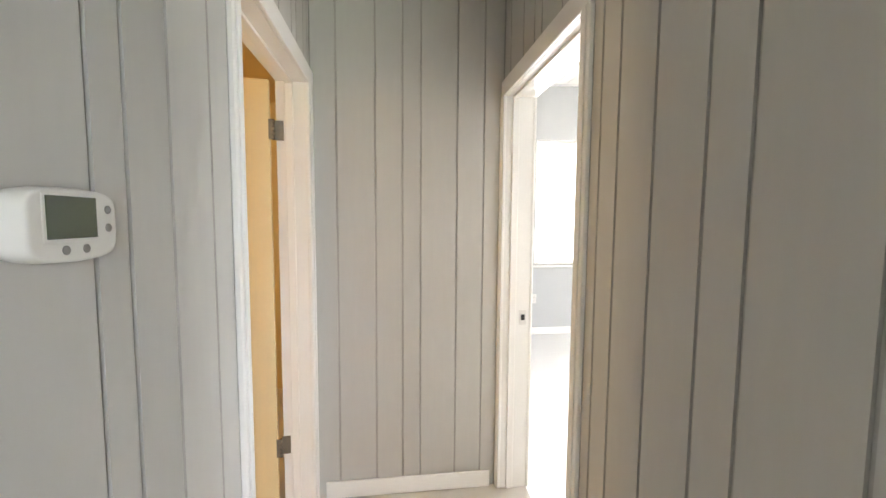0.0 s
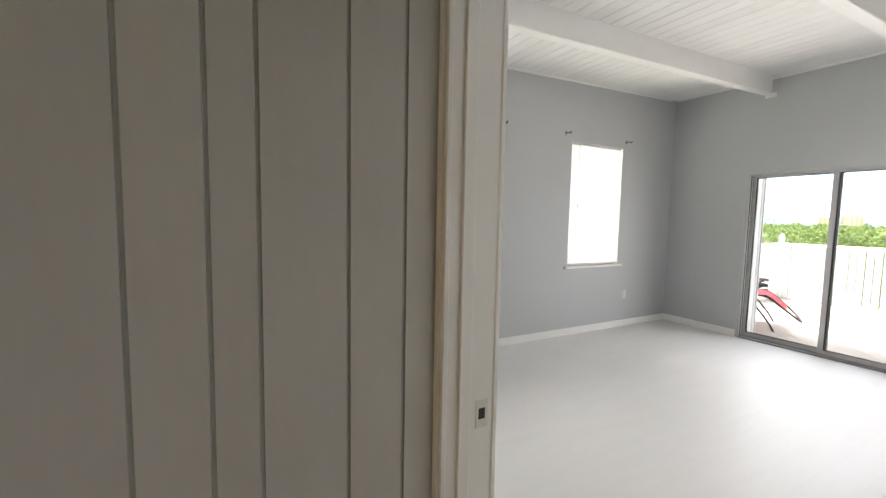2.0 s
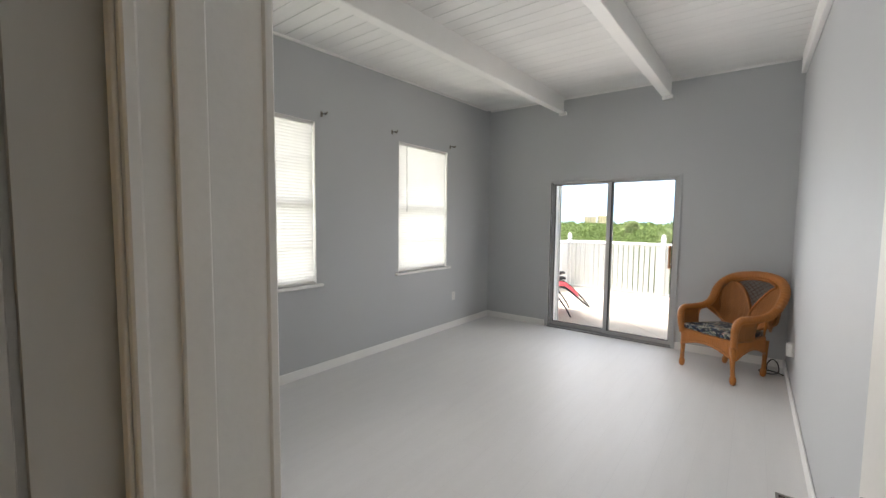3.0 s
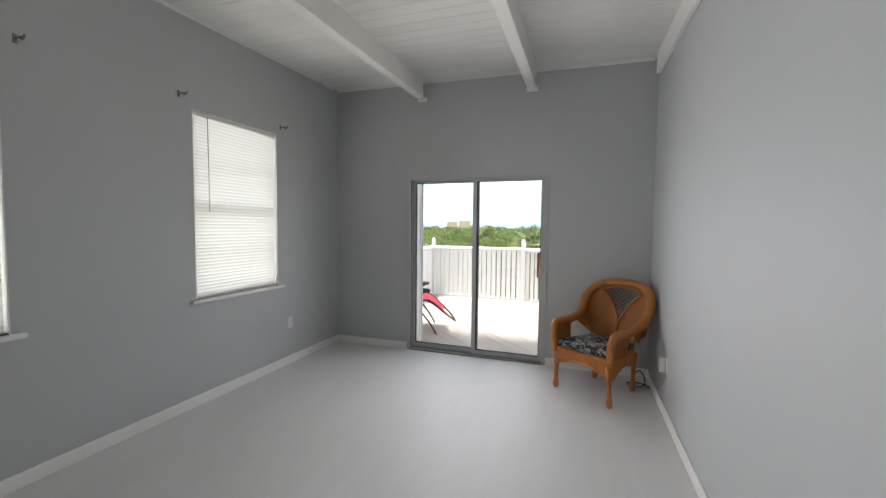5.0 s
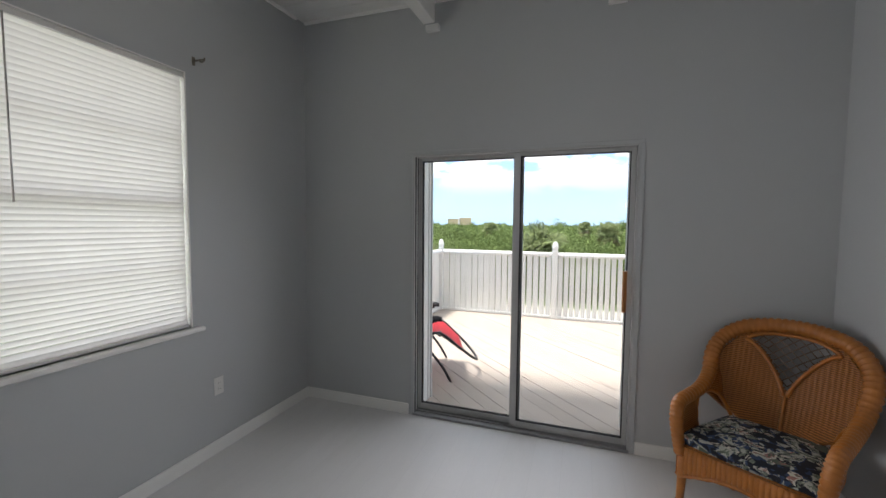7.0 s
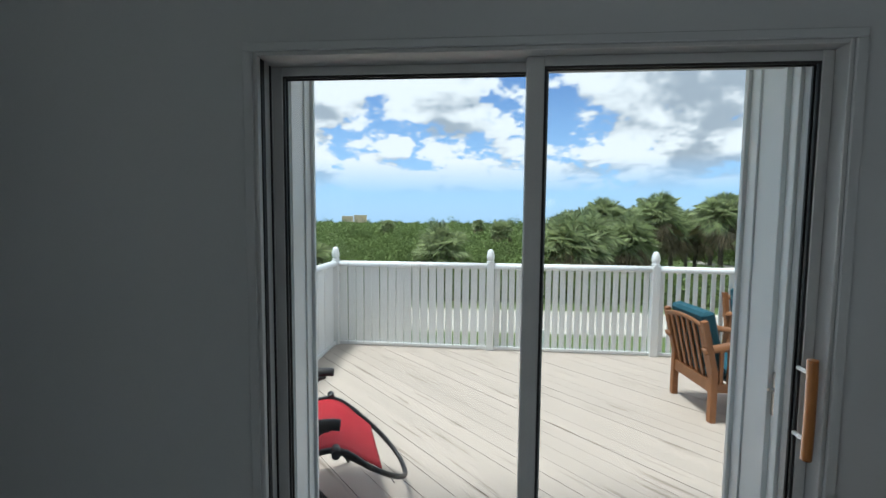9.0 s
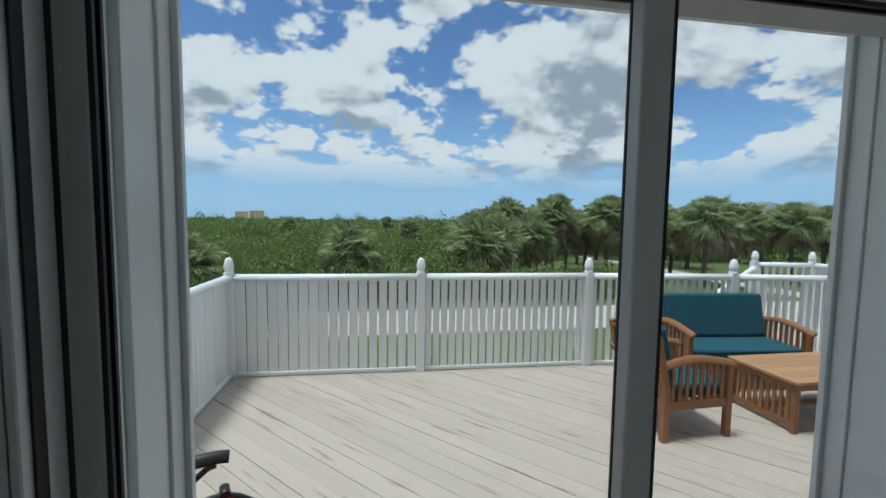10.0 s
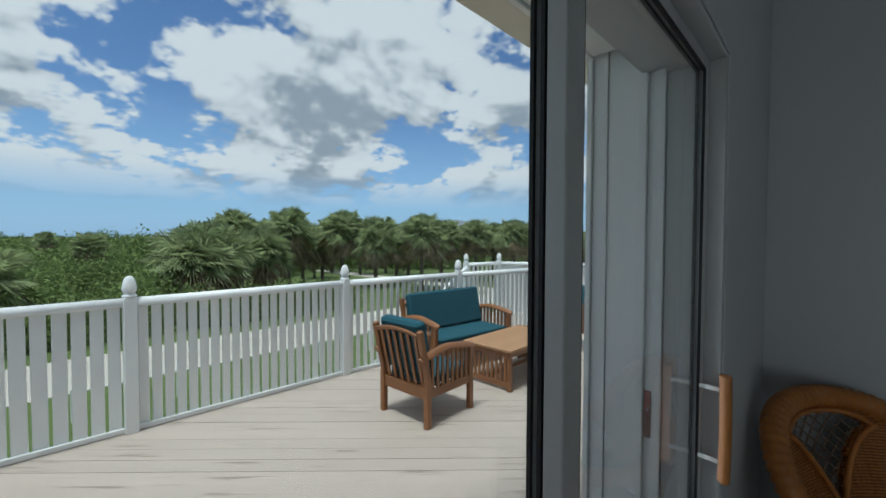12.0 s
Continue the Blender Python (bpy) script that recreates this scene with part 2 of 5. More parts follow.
def floral_mat():
    m = mat("floral_cotton", (0.5, 0.5, 0.48), 0.85, 0.05, 20, 300, 0.2)
    nt = m.node_tree
    b = nt.nodes["Principled BSDF"]
    co = nt.nodes.new("ShaderNodeTexCoord")
    nz, vo = nt.nodes.new("ShaderNodeTexNoise"), nt.nodes.new("ShaderNodeTexVoronoi")
    nz.inputs["Scale"].default_value, nz.inputs["Detail"].default_value = 13.0, 5
    nz.inputs["Distortion"].default_value = 0.5
    vo.inputs["Scale"].default_value = 24
    add = nt.nodes.new("ShaderNodeMath")
    add.operation = "MULTIPLY_ADD"
    add.inputs[1].default_value = 0.5
    rp = nt.nodes.new("ShaderNodeValToRGB")
    rp.color_ramp.interpolation = "CONSTANT"
    e = rp.color_ramp.elements
    e[0].position, e[0].color = 0.0, (0.010, 0.013, 0.022, 1)
    e[1].position, e[1].color = 0.66, (0.030, 0.055, 0.12, 1)
    for p, c in ((0.720, (0.42, 0.43, 0.38, 1)), (0.800, (0.16, 0.19, 0.15, 1)), (0.845, (0.012, 0.012, 0.02, 1)), (0.890, (0.55, 0.52, 0.44, 1)), (0.940, (0.30, 0.15, 0.13, 1)), (0.970, (0.10, 0.12, 0.09, 1))):
        x = e.new(p)
        x.color = c
    k = nt.links.new
    k(co.outputs["Object"], nz.inputs["Vector"])
    k(co.outputs["Object"], vo.inputs["Vector"])
    k(vo.outputs["Color"], add.inputs[0])
    k(nz.outputs["Fac"], add.inputs[2])
    k(add.outputs[0], rp.inputs[0])
    k(rp.outputs[0], b.inputs["Base Color"])
    return m


def deck_mat():
    """Taupe deck paint, worn through in thin streaks along the grain."""
    m = mat("painted_deck_board", (0.47, 0.41, 0.355), 0.6, 0.09, 2.2, 35, 0.3, stretch=(0.35, 4, 1), island=0.05)
    nt = m.node_tree
    b = nt.nodes["Principled BSDF"]
    co, mp, nz = nt.nodes.new("ShaderNodeTexCoord"), nt.nodes.new("ShaderNodeMapping"), nt.nodes.new("ShaderNodeTexNoise")
    mp.inputs["Scale"].default_value = (0.9, 14, 1)
    nz.inputs["Scale"].default_value, nz.inputs["Detail"].default_value = 1.6, 6
    mr, mx = nt.nodes.new("ShaderNodeMapRange"), nt.nodes.new("ShaderNodeMix")
    mr.inputs["From Min"].default_value, mr.inputs["From Max"].default_value = 0.61, 0.68
    mr.inputs["To Max"].default_value = 0.75
    mx.data_type = "RGBA"
    mx.inputs["B"].default_value = (0.21, 0.165, 0.13, 1)
    old = b.inputs["Base Color"].links[0].from_socket
    nt.links.new(co.outputs["Object"], mp.inputs[0])
    nt.links.new(mp.outputs[0], nz.inputs["Vector"])
    nt.links.new(nz.outputs["Fac"], mr.inputs["Value"])
    nt.links.new(mr.outputs[0], mx.inputs["Factor"])
    nt.links.new(old, mx.inputs["A"])
    nt.links.new(mx.outputs["Result"], b.inputs["Base Color"])
    return m


M = {
    "wall": mat("grey_wall_paint", (0.49, 0.506, 0.512), 0.55, 0.025, 1.3, 90, 0.12),
    "hall": mat("hall_panel_paint", (0.54, 0.535, 0.51), 0.5, 0.04, 2.5, 45, 0.18, stretch=(1, 1, 0.15), island=0.025),
    # darker grey puts the shade of the board grooves into the colour
    "groove": mat("panel_groove_shade", (0.43, 0.42, 0.395), 0.7, 0.10, 6, 80, 0.1),
    "white": mat("white_trim_paint", (0.85, 0.845, 0.82), 0.42, 0.03, 5, 80, 0.12),
    "ceiling": mat("white_ceiling_boards", (0.80, 0.80, 0.78), 0.55, 0.05, 2.0, 25, 0.25, stretch=(0.3, 2, 1), island=0.03),
    "floor": plank_floor_mat(),
    "hall_floor": mat("hall_vinyl", (0.62, 0.60, 0.56), 0.4, 0.04, 3, 30, 0.05),
    "alu": mat("brushed_aluminium", (0.49, 0.495, 0.49), 0.42, 0.06, 8, 120, 0.05, metal=0.1),
    "sill": mat("dull_track_aluminium", (0.30, 0.305, 0.31), 0.5, 0.12, 8, 90, 0.1, metal=0.3),
    "rubber": mat("black_gasket", (0.012, 0.012, 0.013), 0.6, 0.1, 20, 100, 0.1),
    "glass": glass_mat("window_glass"),
    "slat": mat("white_vinyl_slat", (0.86, 0.85, 0.82), 0.5, 0.02, 4, 50, 0.03, trans=0.19),
    "plastic": mat("white_plastic", (0.74, 0.73, 0.70), 0.55, 0.02, 6, 60, 0.03),
    "dark": mat("dark_slot", (0.02, 0.02, 0.02), 0.6, 0.1, 20, 90, 0.05),
    "chrome": mat("satin_nickel", (0.55, 0.53, 0.5), 0.25, 0.04, 12, 150, 0.03, metal=1.0),
    "steel": mat("worn_steel_hinge", (0.24, 0.215, 0.175), 0.5, 0.15, 30, 150, 0.1, metal=0.9),
    "door": mat("door_paint", (0.80, 0.785, 0.74), 0.45, 0.03, 3, 60, 0.1),
    # the lamp's warm light is mixed into this door colour
    "warm_tint_door": mat("warm_tint_door_paint", (0.76, 0.62, 0.37), 0.45, 0.03, 3, 60, 0.1),
    "lcd": mat("green_grey_display", (0.055, 0.075, 0.036), 0.10, 0.05, 9, 40, 0.0),
    "button": mat("grey_rubber_button", (0.24, 0.23, 0.215), 0.6, 0.05, 20, 90, 0.05),
    "wicker": wicker_mat("honey_wicker", (0.40, 0.145, 0.028)),
    "reed": mat("honey_reed", (0.43, 0.155, 0.030), 0.36, 0.20, 14, 160, 0.3, island=0.10),
    "lattice": wicker_mat("dark_open_lattice", (0.24, 0.16, 0.11), 150),
    "floral": floral_mat(),
    "cable": mat("black_cable", (0.01, 0.01, 0.01), 0.45, 0.1, 20, 90, 0.05),
    "oak": mat("varnished_handle_wood", (0.36, 0.14, 0.035), 0.35, 0.2, 12, 90, 0.1, stretch=(3, 3, 0.4)),
    "acacia": mat("oiled_acacia", (0.25, 0.105, 0.038), 0.5, 0.22, 7, 80, 0.25, stretch=(2, 2, 0.6), island=0.12),
    "bleached": mat("sun_bleached_acacia", (0.40, 0.225, 0.11), 0.6, 0.18, 7, 80, 0.25, stretch=(0.6, 4, 2), island=0.14),
    "outdoor_white": mat("gloss_outdoor_paint", (0.86, 0.885, 0.88), 0.35, 0.03, 4, 70, 0.12),
    "teal": mat("teal_canvas", (0.009, 0.075, 0.105), 0.9, 0.10, 6, 320, 0.35),
    "red": mat("red_sling_mesh", (0.50, 0.018, 0.030), 0.75, 0.08, 5, 350, 0.3),
    "tube": mat("black_powder_coat", (0.018, 0.018, 0.02), 0.4, 0.1, 15, 120, 0.1),
    "deck": deck_mat(),
    "rail": mat("white_rail_paint", (0.83, 0.85, 0.85), 0.45, 0.04, 3, 60, 0.15, island=0.03),
    "siding": mat("white_siding", (0.72, 0.73, 0.72), 0.6, 0.04, 2, 60, 0.15),
    "soffit": mat("cream_soffit", (0.66, 0.60, 0.50), 0.7, 0.03, 2, 40, 0.1),
    "roof": mat("grey_shingle", (0.16, 0.15, 0.14), 0.9, 0.2, 3, 40, 0.4),
    # golden tone of the lamp light, put into the bathroom's wall colour
    "bath": mat("bathroom_warm_tint", (0.70, 0.56, 0.30), 0.6, 0.03, 2, 60, 0.1),
    "grass": mat("lawn", (0.085, 0.125, 0.032), 0.95, 0.35, 0.25, 6, 0.6),
    "sand": mat("pale_concrete_drive", (0.46, 0.43, 0.38), 0.85, 0.10, 0.4, 8, 0.3),
    "mangrove": mat("mangrove_leaf", (0.175, 0.235, 0.085), 0.85, 0.32, 0.10, 0.9, 0.0, spec=0.05, island=0.24, trans=0.22),
    "frond": mat("palm_frond", (0.31, 0.37, 0.19), 0.6, 0.25, 1.5, 10, 0.0, island=0.5, trans=0.45),
    "dry": mat("dry_palm_frond", (0.36, 0.29, 0.19), 0.8, 0.25, 2, 12, 0.0, island=0.3),
    "bark": mat("palm_bark", (0.11, 0.09, 0.07), 0.9, 0.3, 3, 18, 0.8, stretch=(1, 1, 3)),
    "peach": mat("peach_stucco", (0.85, 0.66, 0.45), 0.9, 0.06, 0.05, 1, 0.1),
    "pane": mat("far_window_pane", (0.05, 0.06, 0.08), 0.2, 0.1, 1, 10, 0.0),
    "hill": mat("hazy_grey_dome", (0.17, 0.20, 0.23), 0.9, 0.06, 0.02, 0.3, 0.1),
}

# ---- building helpers ----


def box(bm, x0, x1, y0, y1, z0, z1, bev=0.0, m=None):
    """An axis-aligned block, with its edges softened by bev."""
    r = bmesh.ops.create_cube(bm, size=1.0)
    v = r["verts"]
    bmesh.ops.scale(bm, vec=(abs(x1 - x0), abs(y1 - y0), abs(z1 - z0)), verts=v)
    bmesh.ops.translate(bm, vec=((x0 + x1) / 2, (y0 + y1) / 2, (z0 + z1) / 2), verts=v)
    if bev:
        es = list({e for q in v for e in q.link_edges})
        g = bmesh.ops.bevel(bm, geom=es, offset=bev, segments=1, affect="EDGES")
        v = list({q for f in g["faces"] for q in f.verts} | {q for q in v if q.is_valid})
    if m is not None:
        bmesh.ops.transform(bm, matrix=m, verts=v)
    return v


def blk(x0, x1, y0, y1, z0, z1, bev=0.0, m=None):
    bm = bmesh.new()
    box(bm, x0, x1, y0, y1, z0, z1, bev, m)
    return bm


def smooth_path(pts, n=6):
    """A smooth line through the points."""
    p = [Vector(q) for q in pts]
    p = [2 * p[0] - p[1]] + p + [2 * p[-1] - p[-2]]
    out = []
    for i in range(1, len(p) - 2):
        a, b, c, d = p[i - 1:i + 3]
        for j in range(n):
            t = j / n
            out.append(0.5 * (2 * b + (c - a) * t + (2 * a - 5 * b + 4 * c - d) * t * t + (3 * b - a - 3 * c + d) * t ** 3))
    return out + [p[-2]]


def tube(bm, pts, r, sides=8, ripple=0.0, flat=1.0):
    """A round bar along a line; r is one radius or one for each point; ripple: bound with strands."""
    pts = [Vector(q) for q in pts]
    rings, ref = [], None
    for i, p in enumerate(pts):
        t = (pts[min(i + 1, len(pts) - 1)] - pts[max(i - 1, 0)]).normalized()
        if ref is None:
            ref = t.orthogonal().normalized()
        ref = (ref - t * ref.dot(t)).normalized()
        side = t.cross(ref)
        rr = (r[i] if isinstance(r, (list, tuple)) else r) * (1 - (2 * ripple if ripple and i % 3 == 0 else 0))
        rings.append([bm.verts.new(p + (ref * math.cos(a) * flat + side * math.sin(a)) * rr) for a in [2 * math.pi * k / sides for k in range(sides)]])
    for a, b in zip(rings, rings[1:]):
        for k in range(sides):
            f = bm.faces.new((a[k], a[(k + 1) % sides], b[(k + 1) % sides], b[k]))
            f.smooth = True
    bm.faces.new(rings[0][::-1])
    bm.faces.new(rings[-1])
    return bm


def lathe(bm, prof, sides=12, at=(0, 0, 0), square=False):
    """A turned piece: (radius, height) from foot to top."""
    rings = []
    n = 4 if square else sides
    for r, z in prof:
        rings.append([bm.verts.new((at[0] + r * math.cos(2 * math.pi * (k + 0.5) / n), at[1] + r * math.sin(2 * math.pi * (k + 0.5) / n), at[2] + z)) for k in range(n)])
    for a, b in zip(rings, rings[1:]):
        for k in range(n):
            bm.faces.new((a[k], a[(k + 1) % n], b[(k + 1) % n], b[k])).smooth = not square
    bm.faces.new(rings[0][::-1])
    bm.faces.new(rings[-1])
    return bm


def sheet(bm, fn, nu, nv, thick):
    """A curved panel fn(u, v) with thickness."""
    def grid(off):
        g = []
        for i in range(nu + 1):
            row = []
            for j in range(nv + 1):
                u, v = i / nu, j / nv
                p = Vector(fn(u, v))
                e = 0.01
                du = Vector(fn(min(1, u + e), v)) - Vector(fn(max(0, u - e), v))
                dv = Vector(fn(u, min(1, v + e))) - Vector(fn(u, max(0, v - e)))
                nrm = du.cross(dv)
                nrm = nrm.normalized() if nrm.length > 1e-9 else Vector((0, -1, 0))
                row.append(bm.verts.new(p + nrm * off))
            g.append(row)
        return g
    a, b = grid(thick / 2), grid(-thick / 2)
    for i in range(nu):
        for j in range(nv):
            bm.faces.new((a[i][j], a[i + 1][j], a[i + 1][j + 1], a[i][j + 1])).smooth = True
            bm.faces.new((b[i][j], b[i][j + 1], b[i + 1][j + 1], b[i + 1][j])).smooth = True
    for i in range(nu):
        for j in (0, nv):
            q = (a[i][j], b[i][j], b[i + 1][j], a[i + 1][j])
            bm.faces.new(q if j == 0 else q[::-1])
    for j in range(nv):
        for i in (0, nu):
            q = (a[i][j], a[i][j + 1], b[i][j + 1], b[i][j])
            bm.faces.new(q if i == 0 else q[::-1])
    return bm


def mesh_of(name, bm, material):
    me = bpy.data.meshes.new(name)
    bmesh.ops.recalc_face_normals(bm, faces=bm.faces)
    bm.to_mesh(me)
    bm.free()
    me.materials.append(material)
    return me


def part(name, bm, material, parent, label=""):
    ob = new(name, mesh_of(name, bm, material) if isinstance(bm, bmesh.types.BMesh) else bm)
    ob.parent = parent
    return tagged(ob, label=label)


def thing(name, m, label, category, group="", kind=""):
    """An Empty at the base of a thing, to carry its parts."""
    ob = new(name)
    ob.empty_display_size = 0.1
    ob.matrix_basis = m
    return tagged(ob, label, category, group, kind)


def solid(name, bm, material, label, category, group="", kind="", m=None):
    ob = new(name, mesh_of(name, bm, material))
    if m is not None:
        ob.matrix_basis = m
    return tagged(ob, label, category, group, kind)


def structure(name, bm, material, label, category):
    return solid(name, bm, material, label, category, kind="structure")


def tri_mesh(name, verts, faces, material):
    me = bpy.data.meshes.new(name)
    v, f = np.asarray(verts, np.float32), np.asarray(faces, np.int32)
    me.vertices.add(len(v))
    me.vertices.foreach_set("co", v.ravel())
    me.loops.add(f.size)
    me.loops.foreach_set("vertex_index", f.ravel())
    me.polygons.add(len(f))
    me.polygons.foreach_set("loop_start", np.arange(0, f.size, f.shape[1], dtype=np.int32))
    me.update(calc_edges=True)
    me.materials.append(material)
    return me


# ---- the house: large structure ----
CEIL, NEAR_Y, HALL_Y, HALL_S, END_X, RIGHT_X = 3.20, -5.07, -5.212, -6.166, 2.69, 3.61
DOOR_L, DOOR_R, DOOR_H = 2.74, 3.557, 2.05
OUT_Y = 0.34
WIN = ((-4.03, -3.118), (-2.005, -1.075))
WZ0, WZ1 = 0.875, 2.405

structure("floor", blk(0, RIGHT_X, NEAR_Y, 0.0, -0.12, 0.0), M["floor"], "pale grey satin wood-look vinyl floor", "floor")
structure("floor_hall", blk(END_X, 8.4, -8.0, NEAR_Y - 0.002, -0.12, -0.003), M["hall_floor"], "pale vinyl hall floor", "floor")

bm = bmesh.new()
ys = [-8.2, WIN[0][0], WIN[0][1], WIN[1][0], WIN[1][1], OUT_Y]
for i in range(0, 6, 2):
    box(bm, -0.15, 0, ys[i], ys[i + 1], -0.12, 3.5)
for a, b in WIN:
    box(bm, -0.15, 0, a, b, -0.12, WZ0)
    box(bm, -0.15, 0, a, b, WZ1, 3.5)
structure("wall_west", bm, M["wall"], "grey painted plaster wall with two window openings", "wall")

SD0, SD1, SDH = 1.002, 2.578, 2.048
bm = bmesh.new()
box(bm, 0, SD0, 0, 0.2, -0.12, 3.5)
box(bm, SD1, 3.75, 0, 0.2, -0.12, 3.5)
box(bm, SD0, SD1, 0, 0.2, SDH, 3.5)
structure("wall_north", bm, M["wall"], "grey painted wall round the sliding glass door", "wall")
bm = bmesh.new()
box(bm, -0.15, SD0 - 0.0, 0.203, OUT_Y, -0.12, 3.0)
box(bm, SD1 - 0.0, 9.0, 0.203, OUT_Y, -0.12, 3.0)
box(bm, SD0, SD1, 0.203, OUT_Y, SDH + 0.121, 3.0)
structure("wall_outside", bm, M["siding"], "white painted outside siding of the house", "wall")
structure("wall_east", blk(RIGHT_X, 3.76, NEAR_Y, -0.001, -0.12, 3.5), M["wall"], "plain grey painted bedroom wall", "wall")
bm = bmesh.new()
box(bm, 0, DOOR_L - 0.02, HALL_Y + 0.014, NEAR_Y, -0.12, 3.5)
box(bm, DOOR_R + 0.02, 5.3, HALL_Y + 0.014, NEAR_Y, -0.12, 3.5)
box(bm, DOOR_L - 0.02, DOOR_R + 0.02, HALL_Y + 0.014, NEAR_Y, DOOR_H + 0.02, 3.5)
structure("wall_south", bm, M["wall"], "grey wall between bedroom and hall with a doorway", "wall")

# tongue-and-groove ceiling, falling slightly towards the east wall and towards the hall
FALL = 0.032
bm = bmesh.new()
y = NEAR_Y
while y < 0:
    y1 = min(y + 0.137, 0)
    box(bm, 0, RIGHT_X, y + 0.0014, y1 - 0.0014, 0, 0.03, 0.003)
    y = y1
box(bm, 0, RIGHT_X, NEAR_Y, 0, 0.03, 0.1)
ceil = structure("ceiling", bm, M["ceiling"], "white painted tongue-and-groove board ceiling", "ceiling")
CT = Matrix.Translation((0, 0, 3.180)) @ Matrix.Rotation(math.atan(0.0125), 4, "Y") @ Matrix.Rotation(math.atan(FALL), 4, "X")
TILT = Matrix.Rotation(math.atan(FALL), 4, "X")
ceil.matrix_basis = CT
for x0, x1, zb in ((1.118, 1.208, 2.956), (2.366, 2.466, 2.951)):
    bm = blk(x0, x1, NEAR_Y + 0.004, -0.006, zb, 3.180 - 0.0125 * x0 + 0.008, 0.006, TILT)
    box(bm, x0 - 0.006, x1 + 0.006, -0.045, -0.001, zb - 0.018, zb + 0.025, 0.003)
    solid("ceiling_beam", bm, M["white"], "white painted exposed wooden ceiling beam", "beam", "ceiling beams", "structure")
solid("wall_beam", blk(3.572, RIGHT_X - 0.001, NEAR_Y + 0.004, -0.006, 2.955, 3.140, 0.004, TILT), M["white"], "white beam against the wall under the ceiling", "beam", "ceiling beams", "structure")
structure("trim_west", blk(0.001, 0.02, NEAR_Y + 0.004, -0.006, 3.158, 3.180, 0, TILT), M["white"], "thin white strip where wall meets ceiling", "trim")
structure("trim_north", blk(0.021, 3.57, -0.018, -0.004, 0, 0.022, m=CT @ Matrix.Translation((0, 0, -0.022))), M["white"], "thin white strip where wall meets ceiling", "trim")


def baseboard(x0, x1, y0, y1, h=0.088):
    structure("baseboard", blk(x0, x1, y0, y1, 0.0, h, 0.004), M["white"], "white painted skirting board along the wall", "baseboard")


baseboard(0.001, 0.014, NEAR_Y, -0.001)
baseboard(0.015, SD0 - 0.032, -0.014, -0.001)
baseboard(SD1 + 0.032, RIGHT_X - 0.016, -0.014, -0.001)
baseboard(RIGHT_X - 0.014, RIGHT_X - 0.001, NEAR_Y, -0.001)
baseboard(END_X + 0.016, END_X + 0.03, HALL_S + 0.05, HALL_Y - 0.05)

# hall shell behind the boards, bathroom and an unseen room added behind the walker
structure("wall_hall_end", blk(END_X - 0.14, END_X, HALL_S - 0.13, HALL_Y, -0.12, 2.6), M["hall"], "end wall behind the hall panelling", "wall")
BD0, BD1 = 2.80, 3.63
bm = bmesh.new()
box(bm, END_X, BD0 - 0.02, HALL_S - 0.13, HALL_S - 0.014, -0.12, 2.6)
box(bm, BD1 + 0.02, 5.3, HALL_S - 0.13, HALL_S - 0.014, -0.12, 2.6)
box(bm, BD0 - 0.02, BD1 + 0.02, HALL_S - 0.13, HALL_S - 0.014, DOOR_H + 0.02, 2.6)
structure("wall_hall_south", bm, M["bath"], "hall wall with the bathroom doorway", "wall")
structure("ceiling_hall", blk(END_X - 0.14, 5.3, HALL_S - 0.13, HALL_Y + 0.014, 2.6, 2.7), M["ceiling"], "plain white hall ceiling", "ceiling")
bm = bmesh.new()
box(bm, 5.3, 8.4, -8.0, -7.9, -0.12, 2.6)
box(bm, 5.3, 8.4, -3.4, -3.3, -0.12, 2.6)
box(bm, 5.2, 5.3, -8.0, HALL_S - 0.13, -0.12, 2.6)
box(bm, 5.2, 5.3, NEAR_Y, -3.3, -0.12, 2.6)
box(bm, 8.4, 8.5, -8.0, -5.0, -0.12, 2.6)
box(bm, 8.4, 8.5, -3.9, -3.3, -0.12, 2.6)
box(bm, 8.4, 8.5, -5.0, -3.9, -0.12, 0.9)
box(bm, 8.4, 8.5, -5.0, -3.9, 2.3, 2.6)
structure("wall_living_room", bm, M["hall"], "plain walls of an unseen room added behind the hall", "wall")
structure("ceiling_living_room", blk(5.2, 8.5, -8.0, -3.3, 2.6, 2.7), M["ceiling"], "plain white ceiling of the unseen added room", "ceiling")
bm = bmesh.new()
box(bm, 1.2, 1.3, -8.2, HALL_S - 0.13, -0.12, 2.6)
box(bm, 1.3, 4.1, -8.3, -8.2, -0.12, 2.6)
box(bm, 4.1, 4.2, -8.2, HALL_S - 0.13, -0.12, 2.6)
box(bm, 1.3, END_X - 0.14, HALL_S - 0.13, HALL_S - 0.03, -0.12, 2.6)
structure("wall_bathroom", bm, M["bath"], "bathroom walls with warm lamp tint in their colour", "wall")
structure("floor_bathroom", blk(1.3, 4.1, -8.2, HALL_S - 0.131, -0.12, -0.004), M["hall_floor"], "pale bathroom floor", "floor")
structure("ceiling_bathroom", blk(1.2, 4.2, -8.3, HALL_S - 0.13, 2.35, 2.45), M["bath"], "bathroom ceiling with warm lamp tint in its colour", "ceiling")
bath_data = bpy.data.lights.new("bathroom_lamp", "POINT")
bath_data.energy, bath_data.color, bath_data.shadow_soft_size = 1.0, (1.0, 0.79, 0.47), 0.12
new("bathroom_lamp", bath_data).location = (3.3, -7.75, 2.05)

# ---- doors and casings ----


